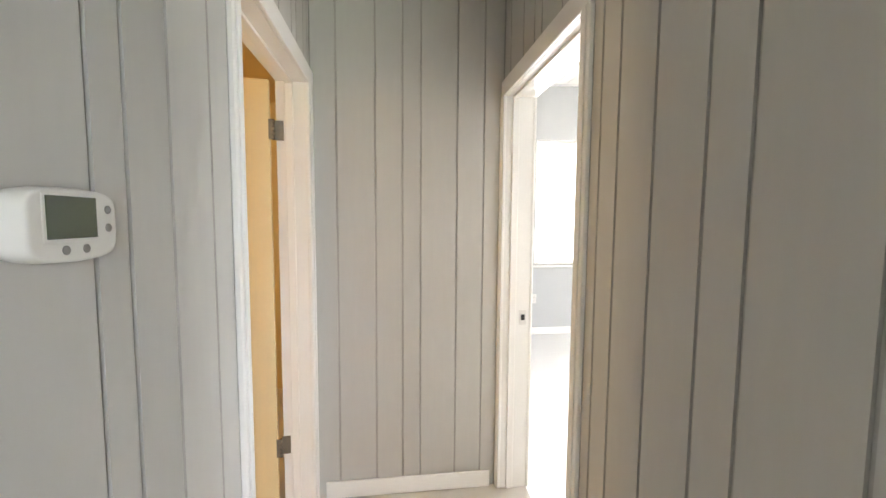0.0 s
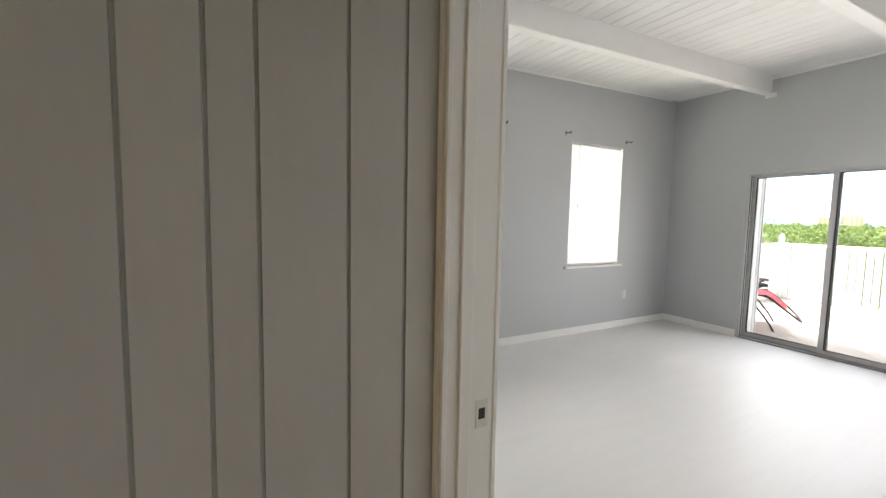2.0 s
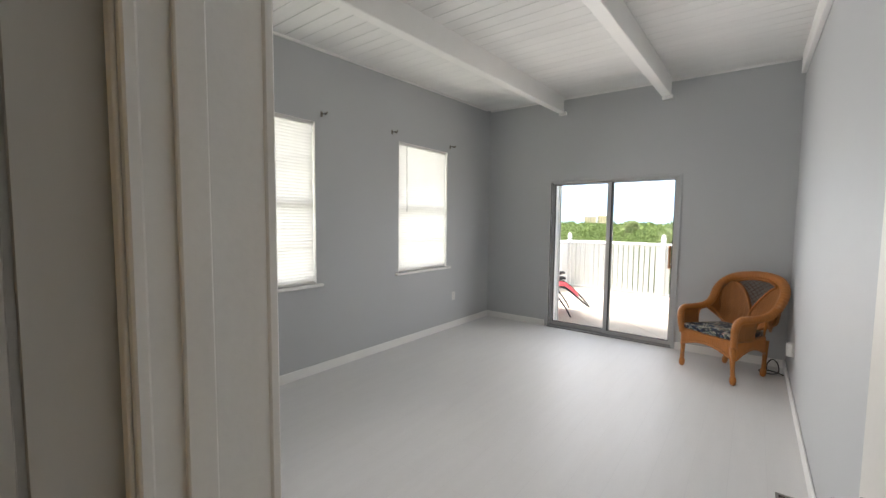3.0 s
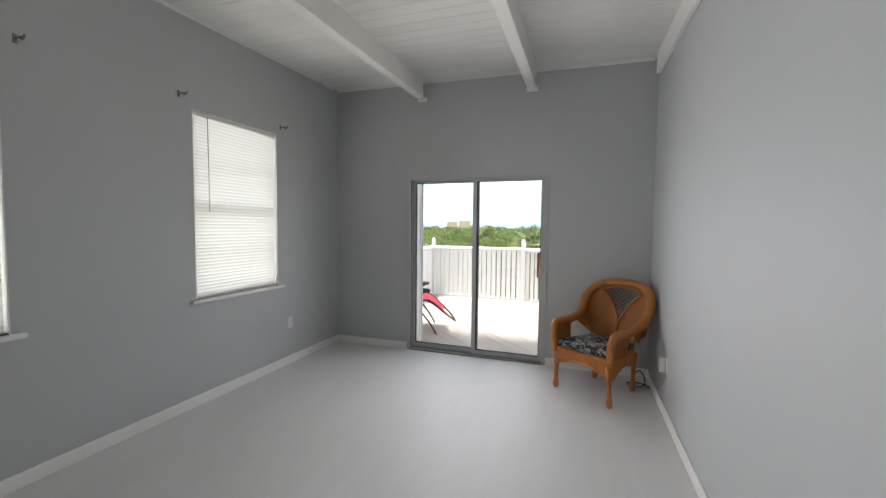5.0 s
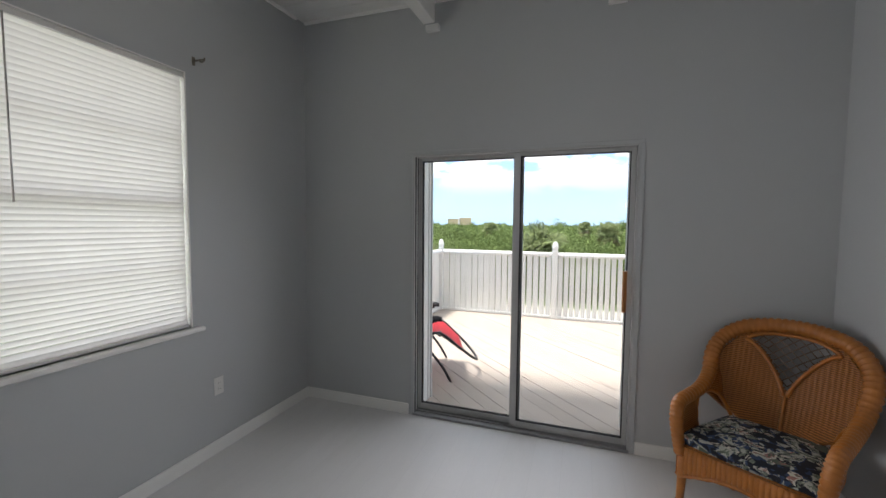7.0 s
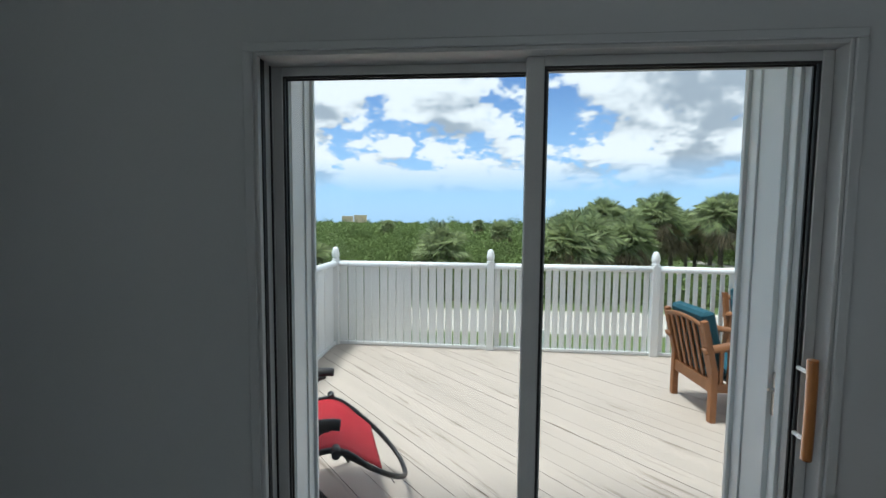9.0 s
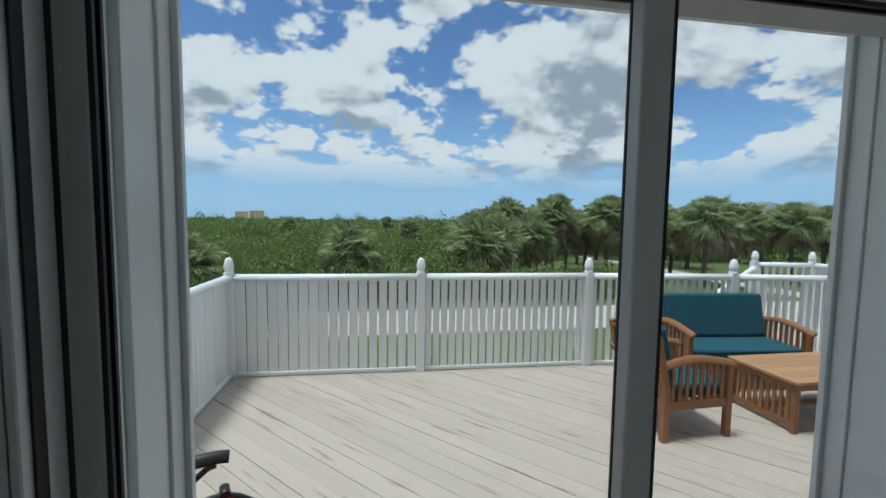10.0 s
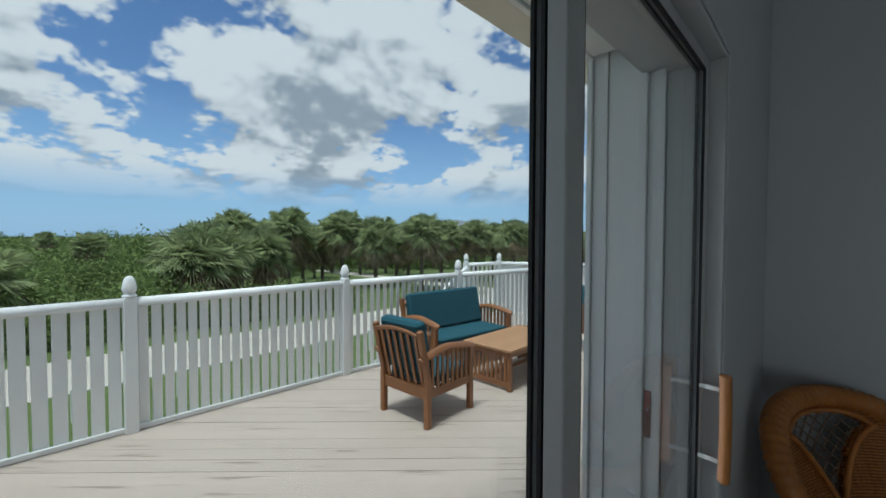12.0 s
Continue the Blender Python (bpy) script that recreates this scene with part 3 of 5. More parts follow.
def casing(side, x0, x1, yf, w=0.055, far=None, near=None):
    """White frame round a doorway on the wall face yf; side is the way the face looks."""
    bm = bmesh.new()
    d = 0.016 * side
    l0, r1 = (far if far is not None else x0 - w), (near if near is not None else x1 + w)
    for a, b, z0, z1 in ((l0, x0 + 0.004, 0, DOOR_H), (x1 - 0.004, r1, 0, DOOR_H), (l0, r1, DOOR_H, DOOR_H + 0.078)):
        box(bm, a, b, min(yf, yf + d), max(yf, yf + d), z0, z1, 0.003)
        if z0 == 0:
            m = (a + b) / 2
            box(bm, m - 0.012, m + 0.012, min(yf + d, yf + d * 1.35), max(yf + d, yf + d * 1.35), z0, z1, 0.002)
    return bm


def jambs(x0, x1, y0, y1, stop):
    bm = bmesh.new()
    box(bm, x0 - 0.019, x0, y0, y1, 0, DOOR_H + 0.019)
    box(bm, x1, x1 + 0.019, y0, y1, 0, DOOR_H + 0.019)
    box(bm, x0, x1, y0, y1, DOOR_H, DOOR_H + 0.019)
    box(bm, x0, x0 + 0.011, stop[0], stop[1], 0, DOOR_H - 0.011, 0.002)
    box(bm, x1 - 0.011, x1, stop[0], stop[1], 0, DOOR_H - 0.011, 0.002)
    box(bm, x0, x1, stop[0], stop[1], DOOR_H - 0.011, DOOR_H, 0.002)
    return bm


frame_b = thing("door_frame_bedroom", pose(0, 0, 0), "white painted door frame between hall and bedroom", "door frame", kind="structure")
part("casing", casing(-1, DOOR_L, DOOR_R, HALL_Y, far=END_X + 0.003), M["white"], frame_b)
part("casing", casing(1, DOOR_L, DOOR_R, NEAR_Y, near=RIGHT_X - 0.016), M["white"], frame_b)
part("jamb", jambs(DOOR_L, DOOR_R, HALL_Y, NEAR_Y, (-5.18, -5.145)), M["white"], frame_b)
sp = part("strike_plate", blk(DOOR_L - 0.001, DOOR_L + 0.002, -5.122, -5.084, 0.890, 0.968, 0.0008), M["plastic"], frame_b, "painted strike plate with a dark latch hole")
part("latch_hole", blk(DOOR_L + 0.0012, DOOR_L + 0.003, -5.114, -5.094, 0.914, 0.944), M["dark"], sp)

frame_h = thing("door_frame_bathroom", pose(0, 0, 0), "cream-lit white door frame of the bathroom", "door frame", kind="structure")
part("casing", casing(1, BD0, BD1, HALL_S, far=END_X + 0.003), M["white"], frame_h)
part("jamb", jambs(BD0, BD1, HALL_S - 0.13, HALL_S, (-6.255, -6.22)), M["white"], frame_h)


def door_leaf(name, w, m, label, hinge_side, lever):
    """A flush door: origin at the hinge edge, leaf along +x, thickness along y."""
    d = thing(name, m, label, "door")
    part("leaf", blk(0.003 if lever else 0.016, w, -0.0175, 0.0175, 0.012, DOOR_H - 0.006, 0.002), M["door"] if lever else M["warm_tint_door"], d)
    for z in (0.354, 1.83):
        h = bmesh.new()
        for q in range(5):
            tube(h, [(0.0, hinge_side * 0.016, z - 0.045 + q * 0.018), (0.0, hinge_side * 0.016, z - 0.0285 + q * 0.018)], 0.0068, 10)
        box(h, 0.0, 0.020, hinge_side * 0.0176, hinge_side * 0.0198, z - 0.044, z + 0.044, 0.0005)
        box(h, -0.040, -0.002, -0.007, -0.0035, z - 0.044, z + 0.044, 0.001)
        for q in (-0.028, 0.0, 0.028):
            tube(h, [(-0.026 + 0.006 * (q != 0), -0.0036, z + q), (-0.026 + 0.006 * (q != 0), -0.0022, z + q)], 0.0042, 8)
        part("hinge", h, M["steel"], d, "worn steel butt hinge")
    if lever:
        for s in (-1, 1):
            k = bmesh.new()
            tube(k, [(w - 0.06, s * 0.0175, 0.95), (w - 0.06, s * 0.026, 0.95)], 0.032, 20)
            tube(k, [(w - 0.06, s * 0.02, 0.95), (w - 0.06, s * 0.058, 0.95)], 0.011, 12)
            tube(k, smooth_path([(w - 0.052, s * 0.056, 0.95), (w - 0.10, s * 0.058, 0.952), (w - 0.165, s * 0.052, 0.95)], 4), [0.012] * 4 + [0.010] * 5, 10, flat=1.5)
            part("lever_handle", k, M["chrome"], d, "satin nickel lever handle")
    return d


door_leaf("bedroom_door", 0.80, pose(3.553, NEAR_Y + 0.005, 0, 0, 0, 94.4), "white flush bedroom door standing open against the wall", 1, True)
door_leaf("bathroom_door", 0.73, pose(BD0 + 0.012, HALL_S - 0.137, 0, 0, 0, -84), "flush bathroom door with warm lamp tint in its colour, standing open on steel hinges", 1, False)

# ---- windows with blinds ----
for i, (a, b) in enumerate(WIN):
    w = thing("window_%d" % (i + 1), pose(0, 0, 0), "white sash window behind closed blinds", "window", kind="structure")
    f = bmesh.new()
    box(f, -0.12, -0.06, a, a + 0.04, WZ0, WZ1, 0.003)
    box(f, -0.12, -0.06, b - 0.04, b, WZ0, WZ1, 0.003)
    box(f, -0.12, -0.06, a + 0.04, b - 0.04, WZ1 - 0.04, WZ1, 0.003)
    box(f, -0.12, -0.06, a + 0.04, b - 0.04, WZ0, WZ0 + 0.05, 0.003)
    box(f, -0.105, -0.065, a + 0.04, b - 0.04, 1.60, 1.655, 0.003)
    for zb in (1.245, 2.01):
        box(f, -0.100, -0.078, a + 0.04, b - 0.04, zb - 0.012, zb + 0.012, 0.002)
    part("window_frame", f, M["white"], w)
    lin = bmesh.new()
    box(lin, -0.06, 0.001, a - 0.0, a + 0.006, WZ0, WZ1)
    box(lin, -0.06, 0.001, b - 0.006, b, WZ0, WZ1)
    box(lin, -0.06, 0.001, a, b, WZ1 - 0.006, WZ1)
    part("reveal_lining", lin, M["white"], w)
    for z0, z1 in ((WZ0 + 0.05, 1.60), (1.655, WZ1 - 0.04)):
        p = part("pane", blk(-0.092, -0.088, a + 0.04, b - 0.04, z0, z1), M["glass"], w)
        p.visible_shadow = False
    part("window_sill", blk(-0.06, 0.045, a - 0.055, b + 0.055, WZ0 - 0.028, WZ0, 0.006), M["white"], w, "white painted sill board")

for i, (a, b) in enumerate(WIN):
    bl = thing("window_blind", pose(-0.022, (a + b) / 2, WZ1 - 0.008), "closed white mini blind glowing with daylight", "blind", "window blinds")
    hw = (b - a) / 2 - 0.012
    part("headrail", blk(-0.014, 0.014, -hw, hw, -0.030, 0.0, 0.003), M["plastic"], bl)
    s = bmesh.new()
    tilt = radians(-66)
    prof = [(-0.0165 + 0.033 * q / 4, 0.0030 * math.sin(math.pi * q / 4)) for q in range(5)]
    ring = []
    for yy in (-hw + 0.004, hw - 0.004):
        ring.append([s.verts.new((px * math.cos(tilt) + pz * math.sin(tilt), yy, -px * math.sin(tilt) + pz * math.cos(tilt))) for px, pz in prof])
    for q in range(4):
        s.faces.new((ring[0][q], ring[0][q + 1], ring[1][q + 1], ring[1][q])).smooth = True
    slat = mesh_of("slat", s, M["slat"])
    n = 52
    for q in range(n):
        o = part("slat", slat, None, bl)
        o.location = (0, 0, -0.040 - q * (WZ1 - WZ0 - 0.085) / (n - 1))
        o.rotation_euler = (0, radians(random.uniform(-1.5, 1.5)), 0)
    part("bottom_rail", blk(-0.012, 0.012, -hw, hw, -(WZ1 - WZ0) + 0.012, -(WZ1 - WZ0) + 0.030, 0.003), M["plastic"], bl)
    wd = bmesh.new()
    tube(wd, [(0.022, -hw + 0.128, -0.03), (0.024, -hw + 0.130, -0.80)], 0.0038, 6)
    part("tilt_wand", wd, M["chrome"], bl, "clear plastic tilt wand")

# curtain rod brackets
for yy, zz in ((-4.12, 2.49), (-3.045, 2.49), (-2.112, 2.49), (-1.02, 2.49)):
    k = thing("curtain_bracket", pose(0, yy, zz), "small bare grey curtain rod bracket screwed to the wall", "bracket", "curtain brackets")
    part("back_plate", blk(0.0, 0.004, -0.010, 0.010, -0.028, 0.022, 0.001), M["steel"], k)
    t = bmesh.new()
    box(t, 0.004, 0.075, -0.005, 0.005, -0.006, 0.000)
    tube(t, smooth_path([(0.055, 0, -0.003), (0.06, 0, -0.014), (0.075, 0, -0.016), (0.088, 0, -0.008), (0.09, 0, 0.006)], 3), 0.005, 6)
    part("arm", t, M["steel"], k)

# ---- sliding glass door ----
sd = thing("sliding_door", pose(0, 0, 0), "aluminium sliding glass patio door with a wooden pull", "sliding door", kind="structure")
tr = bmesh.new()
for a, b, z0, z1 in ((SD0 - 0.030, SD0, 0, SDH), (SD1, SD1 + 0.030, 0, SDH), (SD0 - 0.030, SD1 + 0.030, SDH, SDH + 0.025)):
    box(tr, a, b, -0.009, -0.001, z0, z1, 0.003)
part("casing", tr, M["wall"], sd, "narrow trim painted the wall's grey")
fr = bmesh.new()
for a, b in ((SD0, SD0 + 0.012), (SD1 - 0.012, SD1)):
    box(fr, a, b, -0.004, 0.135, 0, SDH, 0.002)
box(fr, SD0 + 0.012, SD1 - 0.012, -0.004, 0.135, SDH - 0.012, SDH, 0.002)
sl = bmesh.new()
box(sl, SD0, SD1, -0.010, 0.135, -0.002, 0.018, 0.002)
for yy in (0.032, 0.072, 0.112):
    box(sl, SD0 + 0.012, SD1 - 0.012, yy - 0.003, yy + 0.003, 0.018, 0.030)
    box(fr, SD0 + 0.012, SD0 + 0.016, yy - 0.004, yy + 0.004, 0.018, SDH - 0.012)
part("track_frame", fr, M["alu"], sd)
sg = bmesh.new()
for yy in (0.012, 0.062):
    box(sg, SD0 + 0.0118, SD0 + 0.0155, yy, yy + 0.018, 0.019, SDH - 0.013)
part("side_gasket", sg, M["rubber"], sd, "black weather strip in the side track")
part("bottom_track", sl, M["sill"], sd, "dull grey aluminium bottom track")


def glazed(name, x0, x1, yc, parent, stile_l, stile_r):
    p = bmesh.new()
    z0, z1, t = 0.022, SDH - 0.013, 0.014
    box(p, x0, x0 + stile_l, yc - t, yc + t, z0, z1, 0.002)
    box(p, x1 - stile_r, x1, yc - t, yc + t, z0, z1, 0.002)
    box(p, x0 + stile_l, x1 - stile_r, yc - t, yc + t, z1 - 0.026, z1, 0.002)
    box(p, x0 + stile_l, x1 - stile_r, yc - t, yc + t, z0, z0 + 0.05, 0.002)
    o = part(name, p, M["alu"], parent)
    g = bmesh.new()
    gx0, gx1, gz0, gz1 = x0 + stile_l, x1 - stile_r, z0 + 0.05, z1 - 0.026
    for s in (-1, 1):
        y0, y1 = sorted((yc + s * 0.005, yc + s * (t - 0.003)))
        box(g, gx0 - 0.001, gx0 + 0.007, y0, y1, gz0, gz1)
        box(g, gx1 - 0.007, gx1 + 0.001, y0, y1, gz0, gz1)
        box(g, gx0 + 0.007, gx1 - 0.007, y0, y1, gz1 - 0.007, gz1 + 0.001)
        box(g, gx0 + 0.007, gx1 - 0.007, y0, y1, gz0 - 0.001, gz0 + 0.007)
    part("gasket", g, M["rubber"], o)
    gl = part("glass", blk(gx0, gx1, yc - 0.003, yc + 0.003, gz0, gz1), M["glass"], o)
    gl.visible_shadow = False
    return o


glazed("fixed_panel", SD0 + 0.014, 1.835, 0.088, sd, 0.032, 0.040)
sp = glazed("sliding_panel", 1.768, SD1 - 0.014, 0.048, sd, 0.048, 0.030)
hd = bmesh.new()
hp = smooth_path([(2.515, -0.022, 0.955), (2.515, -0.0235, 1.0), (2.515, -0.0245, 1.09), (2.515, -0.0235, 1.18), (2.515, -0.022, 1.225)], 4)
tube(hd, hp, 0.0125, 10, flat=1.3)
part("pull_handle", hd, M["oak"], sp, "varnished wooden pull handle")
for z in (1.0, 1.185):
    part("handle_post", tube(bmesh.new(), [(2.525, 0.035, z), (2.518, -0.022, z)], 0.006, 8), M["plastic"], sp)

# stepped white jambs outside the glass, with screen-door tracks
oj = thing("door_frame_outside", pose(0, 0, 0), "white stepped outside jambs with screen door tracks", "door frame", kind="structure")
for nm, s, xe in (("jamb", 1, SD0), ("jamb", -1, SD1)):
    j = bmesh.new()
    for y0, y1, d in ((0.137, 0.160, 0.020), (0.160, 0.185, 0.008), (0.185, 0.210, 0.022), (0.210, 0.300, 0.012), (0.300, 0.345, 0.018), (0.345, 0.362, 0.030)):
        a, b = sorted((xe - s * 0.06, xe + s * d))
        box(j, a, b, y0, y1 - 0.001, 0, SDH + 0.12, 0.0015)
    part(nm, j, M["outdoor_white"], oj)
j = bmesh.new()
box(j, SD0 + 0.03, SD1 - 0.03, 0.137, 0.362, SDH + 0.088, SDH + 0.12, 0.003)
part("head", j, M["outdoor_white"], oj)
j = bmesh.new()
box(j, SD0, SD1, 0.137, 0.165, -0.05, 0.012, 0.003)
part("threshold", j, M["sill"], oj)
lt = bmesh.new()
box(lt, SD1 - 0.012, SD1 - 0.0085, 0.163, 0.182, 0.98, 1.12, 0.001)
box(lt, SD1 - 0.03, SD1 - 0.012, 0.168, 0.176, 1.06, 1.068)
part("latch_keeper", lt, M["chrome"], oj, "small metal latch keeper")
ct = bmesh.new()
for a, b, z0, z1 in ((SD0 - 0.11, SD0 - 0.0, 0, SDH + 0.08), (SD1 + 0.0, SD1 + 0.11, 0, SDH + 0.08), (SD0 - 0.11, SD1 + 0.11, SDH + 0.08, SDH + 0.19)):
    box(ct, a, b, OUT_Y + 0.0005, OUT_Y + 0.02, z0, z1, 0.003)
part("outside_casing", ct, M["outdoor_white"], oj)

# ---- roof over the room and its overhang ----
structure("soffit", blk(-0.75, 9.2, OUT_Y + 0.002, 0.93, 2.55, 2.60), M["soffit"], "cream painted underside of the roof overhang", "soffit")
bm = bmesh.new()
box(bm, -0.75, 9.2, -8.9, 0.93, 3.52, 3.65)
box(bm, -0.75, 9.2, 0.90, 0.93, 2.601, 3.52)
box(bm, -0.75, -0.72, -8.9, 0.87, 2.601, 3.52)
box(bm, -0.72, -0.15, -8.9, 0.87, 2.56, 2.60)
structure("roof", bm, M["roof"], "grey shingled roof over the house", "roof")

# ---- deck ----
DK = [(-0.16, 0.167), (9.0, 0.167), (9.0, 3.45), (8.15, 4.75), (7.2, 4.95), (7.05, 3.42), (5.6, 3.66), (-0.16, 3.93)]


def clip(poly, nx, ny, c):
    """The part of a polygon where nx*x + ny*y <= c."""
    out = []
    for (ax, ay), (bx, by) in zip(poly, poly[1:] + poly[:1]):
        da, db = nx * ax + ny * ay - c, nx * bx + ny * by - c
        if da <= 0:
            out.append((ax, ay))
        if (da < 0 < db) or (db < 0 < da):
            t = da / (da - db)
            out.append((ax + (bx - ax) * t, ay + (by - ay) * t))
    return out


structure("deck_frame", blk(-0.1, 8.9, OUT_Y + 0.1, 3.3, -0.32, -0.06), M["deck"], "timber joists under the deck", "deck frame")
deck = thing("deck", pose(0, 0, 0), "weathered taupe painted deck of diagonal boards", "deck", kind="structure")


def add_deck_boards():
    s2, w = math.sqrt(0.5), 0.143
    n0, n1 = int(math.floor((-0.2 + 0.3) * s2 / w)) - 2, int((9.0 + 5.0) * s2 / w) + 2
    for i in range(n0, n1):
        p = clip(clip(DK, s2, s2, (i + 1) * w - 0.0016), -s2, -s2, -(i * w + 0.0016))
        if len(p) < 3:
            continue
        b = bmesh.new()
        dz = random.uniform(-0.0015, 0.0015)
        # board-aligned axes: x along the board
        rot = lambda q: ((q[0] - q[1]) * s2, (q[0] + q[1]) * s2)
        q = [rot(v) for v in p]
        top = [b.verts.new((x, y, dz)) for x, y in q]
        bot = [b.verts.new((x, y, -0.03)) for x, y in q]
        b.faces.new(top)
        b.faces.new(bot[::-1])
        for k in range(len(q)):
            b.faces.new((top[k], bot[k], bot[(k + 1) % len(q)], top[(k + 1) % len(q)]))
        o = part("deck_board", b, M["deck"], deck)
        o.rotation_euler = (0, 0, radians(-45))


FINIAL = [(0.040, 0.0), (0.050, 0.006), (0.050, 0.018), (0.039, 0.026), (0.036, 0.036), (0.046, 0.052), (0.0495, 0.072), (0.047, 0.095), (0.041, 0.125), (0.033, 0.150), (0.022, 0.166), (0.008, 0.172)]


def railing(a, b, pitch, w0, w1, start=True, end=True, finials=True, z0=0.0, closed=0.0):
    """A run of white railing from a to b: posts with finials, top and bottom rails, pickets."""
    a, b = Vector((*a, z0)), Vector((*b, z0))
    d = b - a
    ln = d.length
    r = thing("deck_railing", Matrix.Translation(a) @ Matrix.Rotation(math.atan2(d.y, d.x), 4, "Z"), "white painted wooden deck railing with upright pickets", "railing", "deck railings")
    for on, x in ((start, 0), (end, ln)):
        if on:
            p = part("post", blk(x - 0.045, x + 0.045, -0.045, 0.045, -0.06, 1.085, 0.007), M["rail"], r)
            if finials:
                part("finial", lathe(bmesh.new(), FINIAL, 16, (x, 0, 1.084)), M["rail"], p, "turned acorn finial")
    rl = bmesh.new()
    tube(rl, [(0.0, 0, 1.045), (ln, 0, 1.045)], 0.033, 10, flat=1.25)
    part("top_rail", rl, M["rail"], r)
    part("bottom_rail", blk(0.045, ln - 0.045, -0.016, 0.016, 0.006, 0.045, 0.004), M["rail"], r)
    n = int((ln - 0.09) / pitch)
    cache = {}
    for k in range(n):
        x = 0.045 + (k + 0.5) * (ln - 0.09) / n
        w = round((w0 + (w1 - w0) * max(0.0, (k / max(1, n - 1) - closed) / (1 - closed))) * 500) / 500
        if w not in cache:
            cache[w] = mesh_of("picket", blk(-w / 2, w / 2, -0.0105, 0.0105, 0.03, 1.04, 0.0055), M["rail"])
        o = part("picket", cache[w], None, r)
        o.location = (x, random.uniform(-0.006, 0.006) + 0.027, 0)
        o.rotation_euler = (0, radians(random.uniform(-0.25, 0.25)), radians(random.uniform(-3, 3)))
    return r


P1, P2, P3, P4, P4E = (-0.115, 3.84), (1.852, 3.794), (3.793, 3.748), (5.51, 3.55), (6.95, 3.27)
railing(P1, P2, 0.099, 0.097, 0.080, closed=0.36)
railing(P2, P3, 0.088, 0.070, 0.060, start=False)
railing(P3, P4, 0.088, 0.050, 0.044, start=False)
railing(P4, P4E, 0.088, 0.036, 0.060, start=False, finials=False)
railing((-0.11, OUT_Y + 0.06), P1, 0.100, 0.098, 0.098, start=False, end=False)
railing((7.2, 4.85), (8.05, 4.68), 0.10, 0.05, 0.05)
railing((8.05, 4.68), (8.85, 3.35), 0.104, 0.101, 0.101, start=False, finials=False)
railing((8.85, 3.35), (8.85, OUT_Y + 0.06), 0.104, 0.101, 0.101, start=False, end=False)
# handrail of the stair that goes down past the gap
st = bmesh.new()
tube(st, [(7.15, 4.80, 1.0), (6.2, 4.95, 0.3), (5.2, 5.1, -0.5)], 0.035, 8)
solid("stair_handrail", st, M["rail"], "white sloping handrail of the stair down", "handrail")

# ---- garden furniture ----


def slatted_seat(name, w, m, label, seats):
    """Low armchair or loveseat of oiled slats, front towards -y, origin on the deck at its middle."""
    c = thing(name, m, label, "chair" if seats == 1 else "sofa")
    hw, d0, d1 = w / 2, -0.28, 0.28
    for sx in (-1, 1):
        x = sx * (hw - 0.024)
        part("leg", blk(x - 0.024, x + 0.024, d0 - 0.024, d0 + 0.024, 0, 0.585, 0.004), M["acacia"], c)
        lg = bmesh.new()
        box(lg, x - 0.024, x + 0.024, d1 - 0.026, d1 + 0.026, 0, 0.42, 0.004)
        box(lg, x - 0.024, x + 0.024, d1 - 0.026, d1 + 0.022, 0.40, 0.83, 0.004, Matrix.Translation((0, d1, 0.40)) @ Matrix.Rotation(radians(-13), 4, "X") @ Matrix.Translation((0, -d1, -0.40)))
        part("back_leg", lg, M["acacia"], c)
        ar = bmesh.new()
        arc = smooth_path([(x, d0 - 0.05, 0.575), (x, d0 + 0.08, 0.605), (x, 0.05, 0.635), (x, d1 - 0.02, 0.60), (x, d1 + 0.09, 0.57)], 4)
        tube(ar, arc, 0.013, 8, flat=2.6)
        part("armrest", ar, M["acacia"], c)
        part("side_rail", blk(x - 0.014, x + 0.014, d0 + 0.024, d1 - 0.026, 0.245, 0.315, 0.003), M["acacia"], c)
        for k in range(8):
            y = d0 + 0.062 + k * (d1 - d0 - 0.12) / 7
            part("arm_slat", blk(x - 0.008, x + 0.008, y - 0.015, y + 0.015, 0.312, 0.615 - 0.02 * abs(k - 4) / 4, 0.002), M["acacia"], c)
    part("front_rail", blk(-hw + 0.048, hw - 0.048, d0 - 0.014, d0 + 0.014, 0.235, 0.315, 0.003), M["acacia"], c)
    part("back_rail", blk(-hw + 0.048, hw - 0.048, d1 - 0.014, d1 + 0.014, 0.235, 0.33, 0.003), M["acacia"], c)
    bt = Matrix.Translation((0, d1, 0.40)) @ Matrix.Rotation(radians(-13), 4, "X") @ Matrix.Translation((0, -d1, -0.40))
    tr = bmesh.new()
    tp = smooth_path([(-hw + 0.04, d1, 0.775), (-hw * 0.5, d1, 0.80), (0, d1, 0.812), (hw * 0.5, d1, 0.80), (hw - 0.04, d1, 0.775)], 4)
    tube(tr, tp, 0.017, 8, flat=2.2)
    bmesh.ops.transform(tr, matrix=bt, verts=tr.verts)
    part("top_rail", tr, M["acacia"], c)
    n = 6 * seats
    for k in range(n):
        x = -hw + 0.09 + k * (w - 0.18) / (n - 1)
        part("back_slat", blk(x - 0.017, x + 0.017, d1 - 0.008, d1 + 0.008, 0.32, 0.785, 0.002, bt), M["acacia"], c)
    for k in range(5):
        y = d0 + 0.05 + k * 0.11
        part("seat_slat", blk(-hw + 0.03, hw - 0.03, y - 0.03, y + 0.03, 0.300, 0.318, 0.003), M["acacia"], c)
    return c


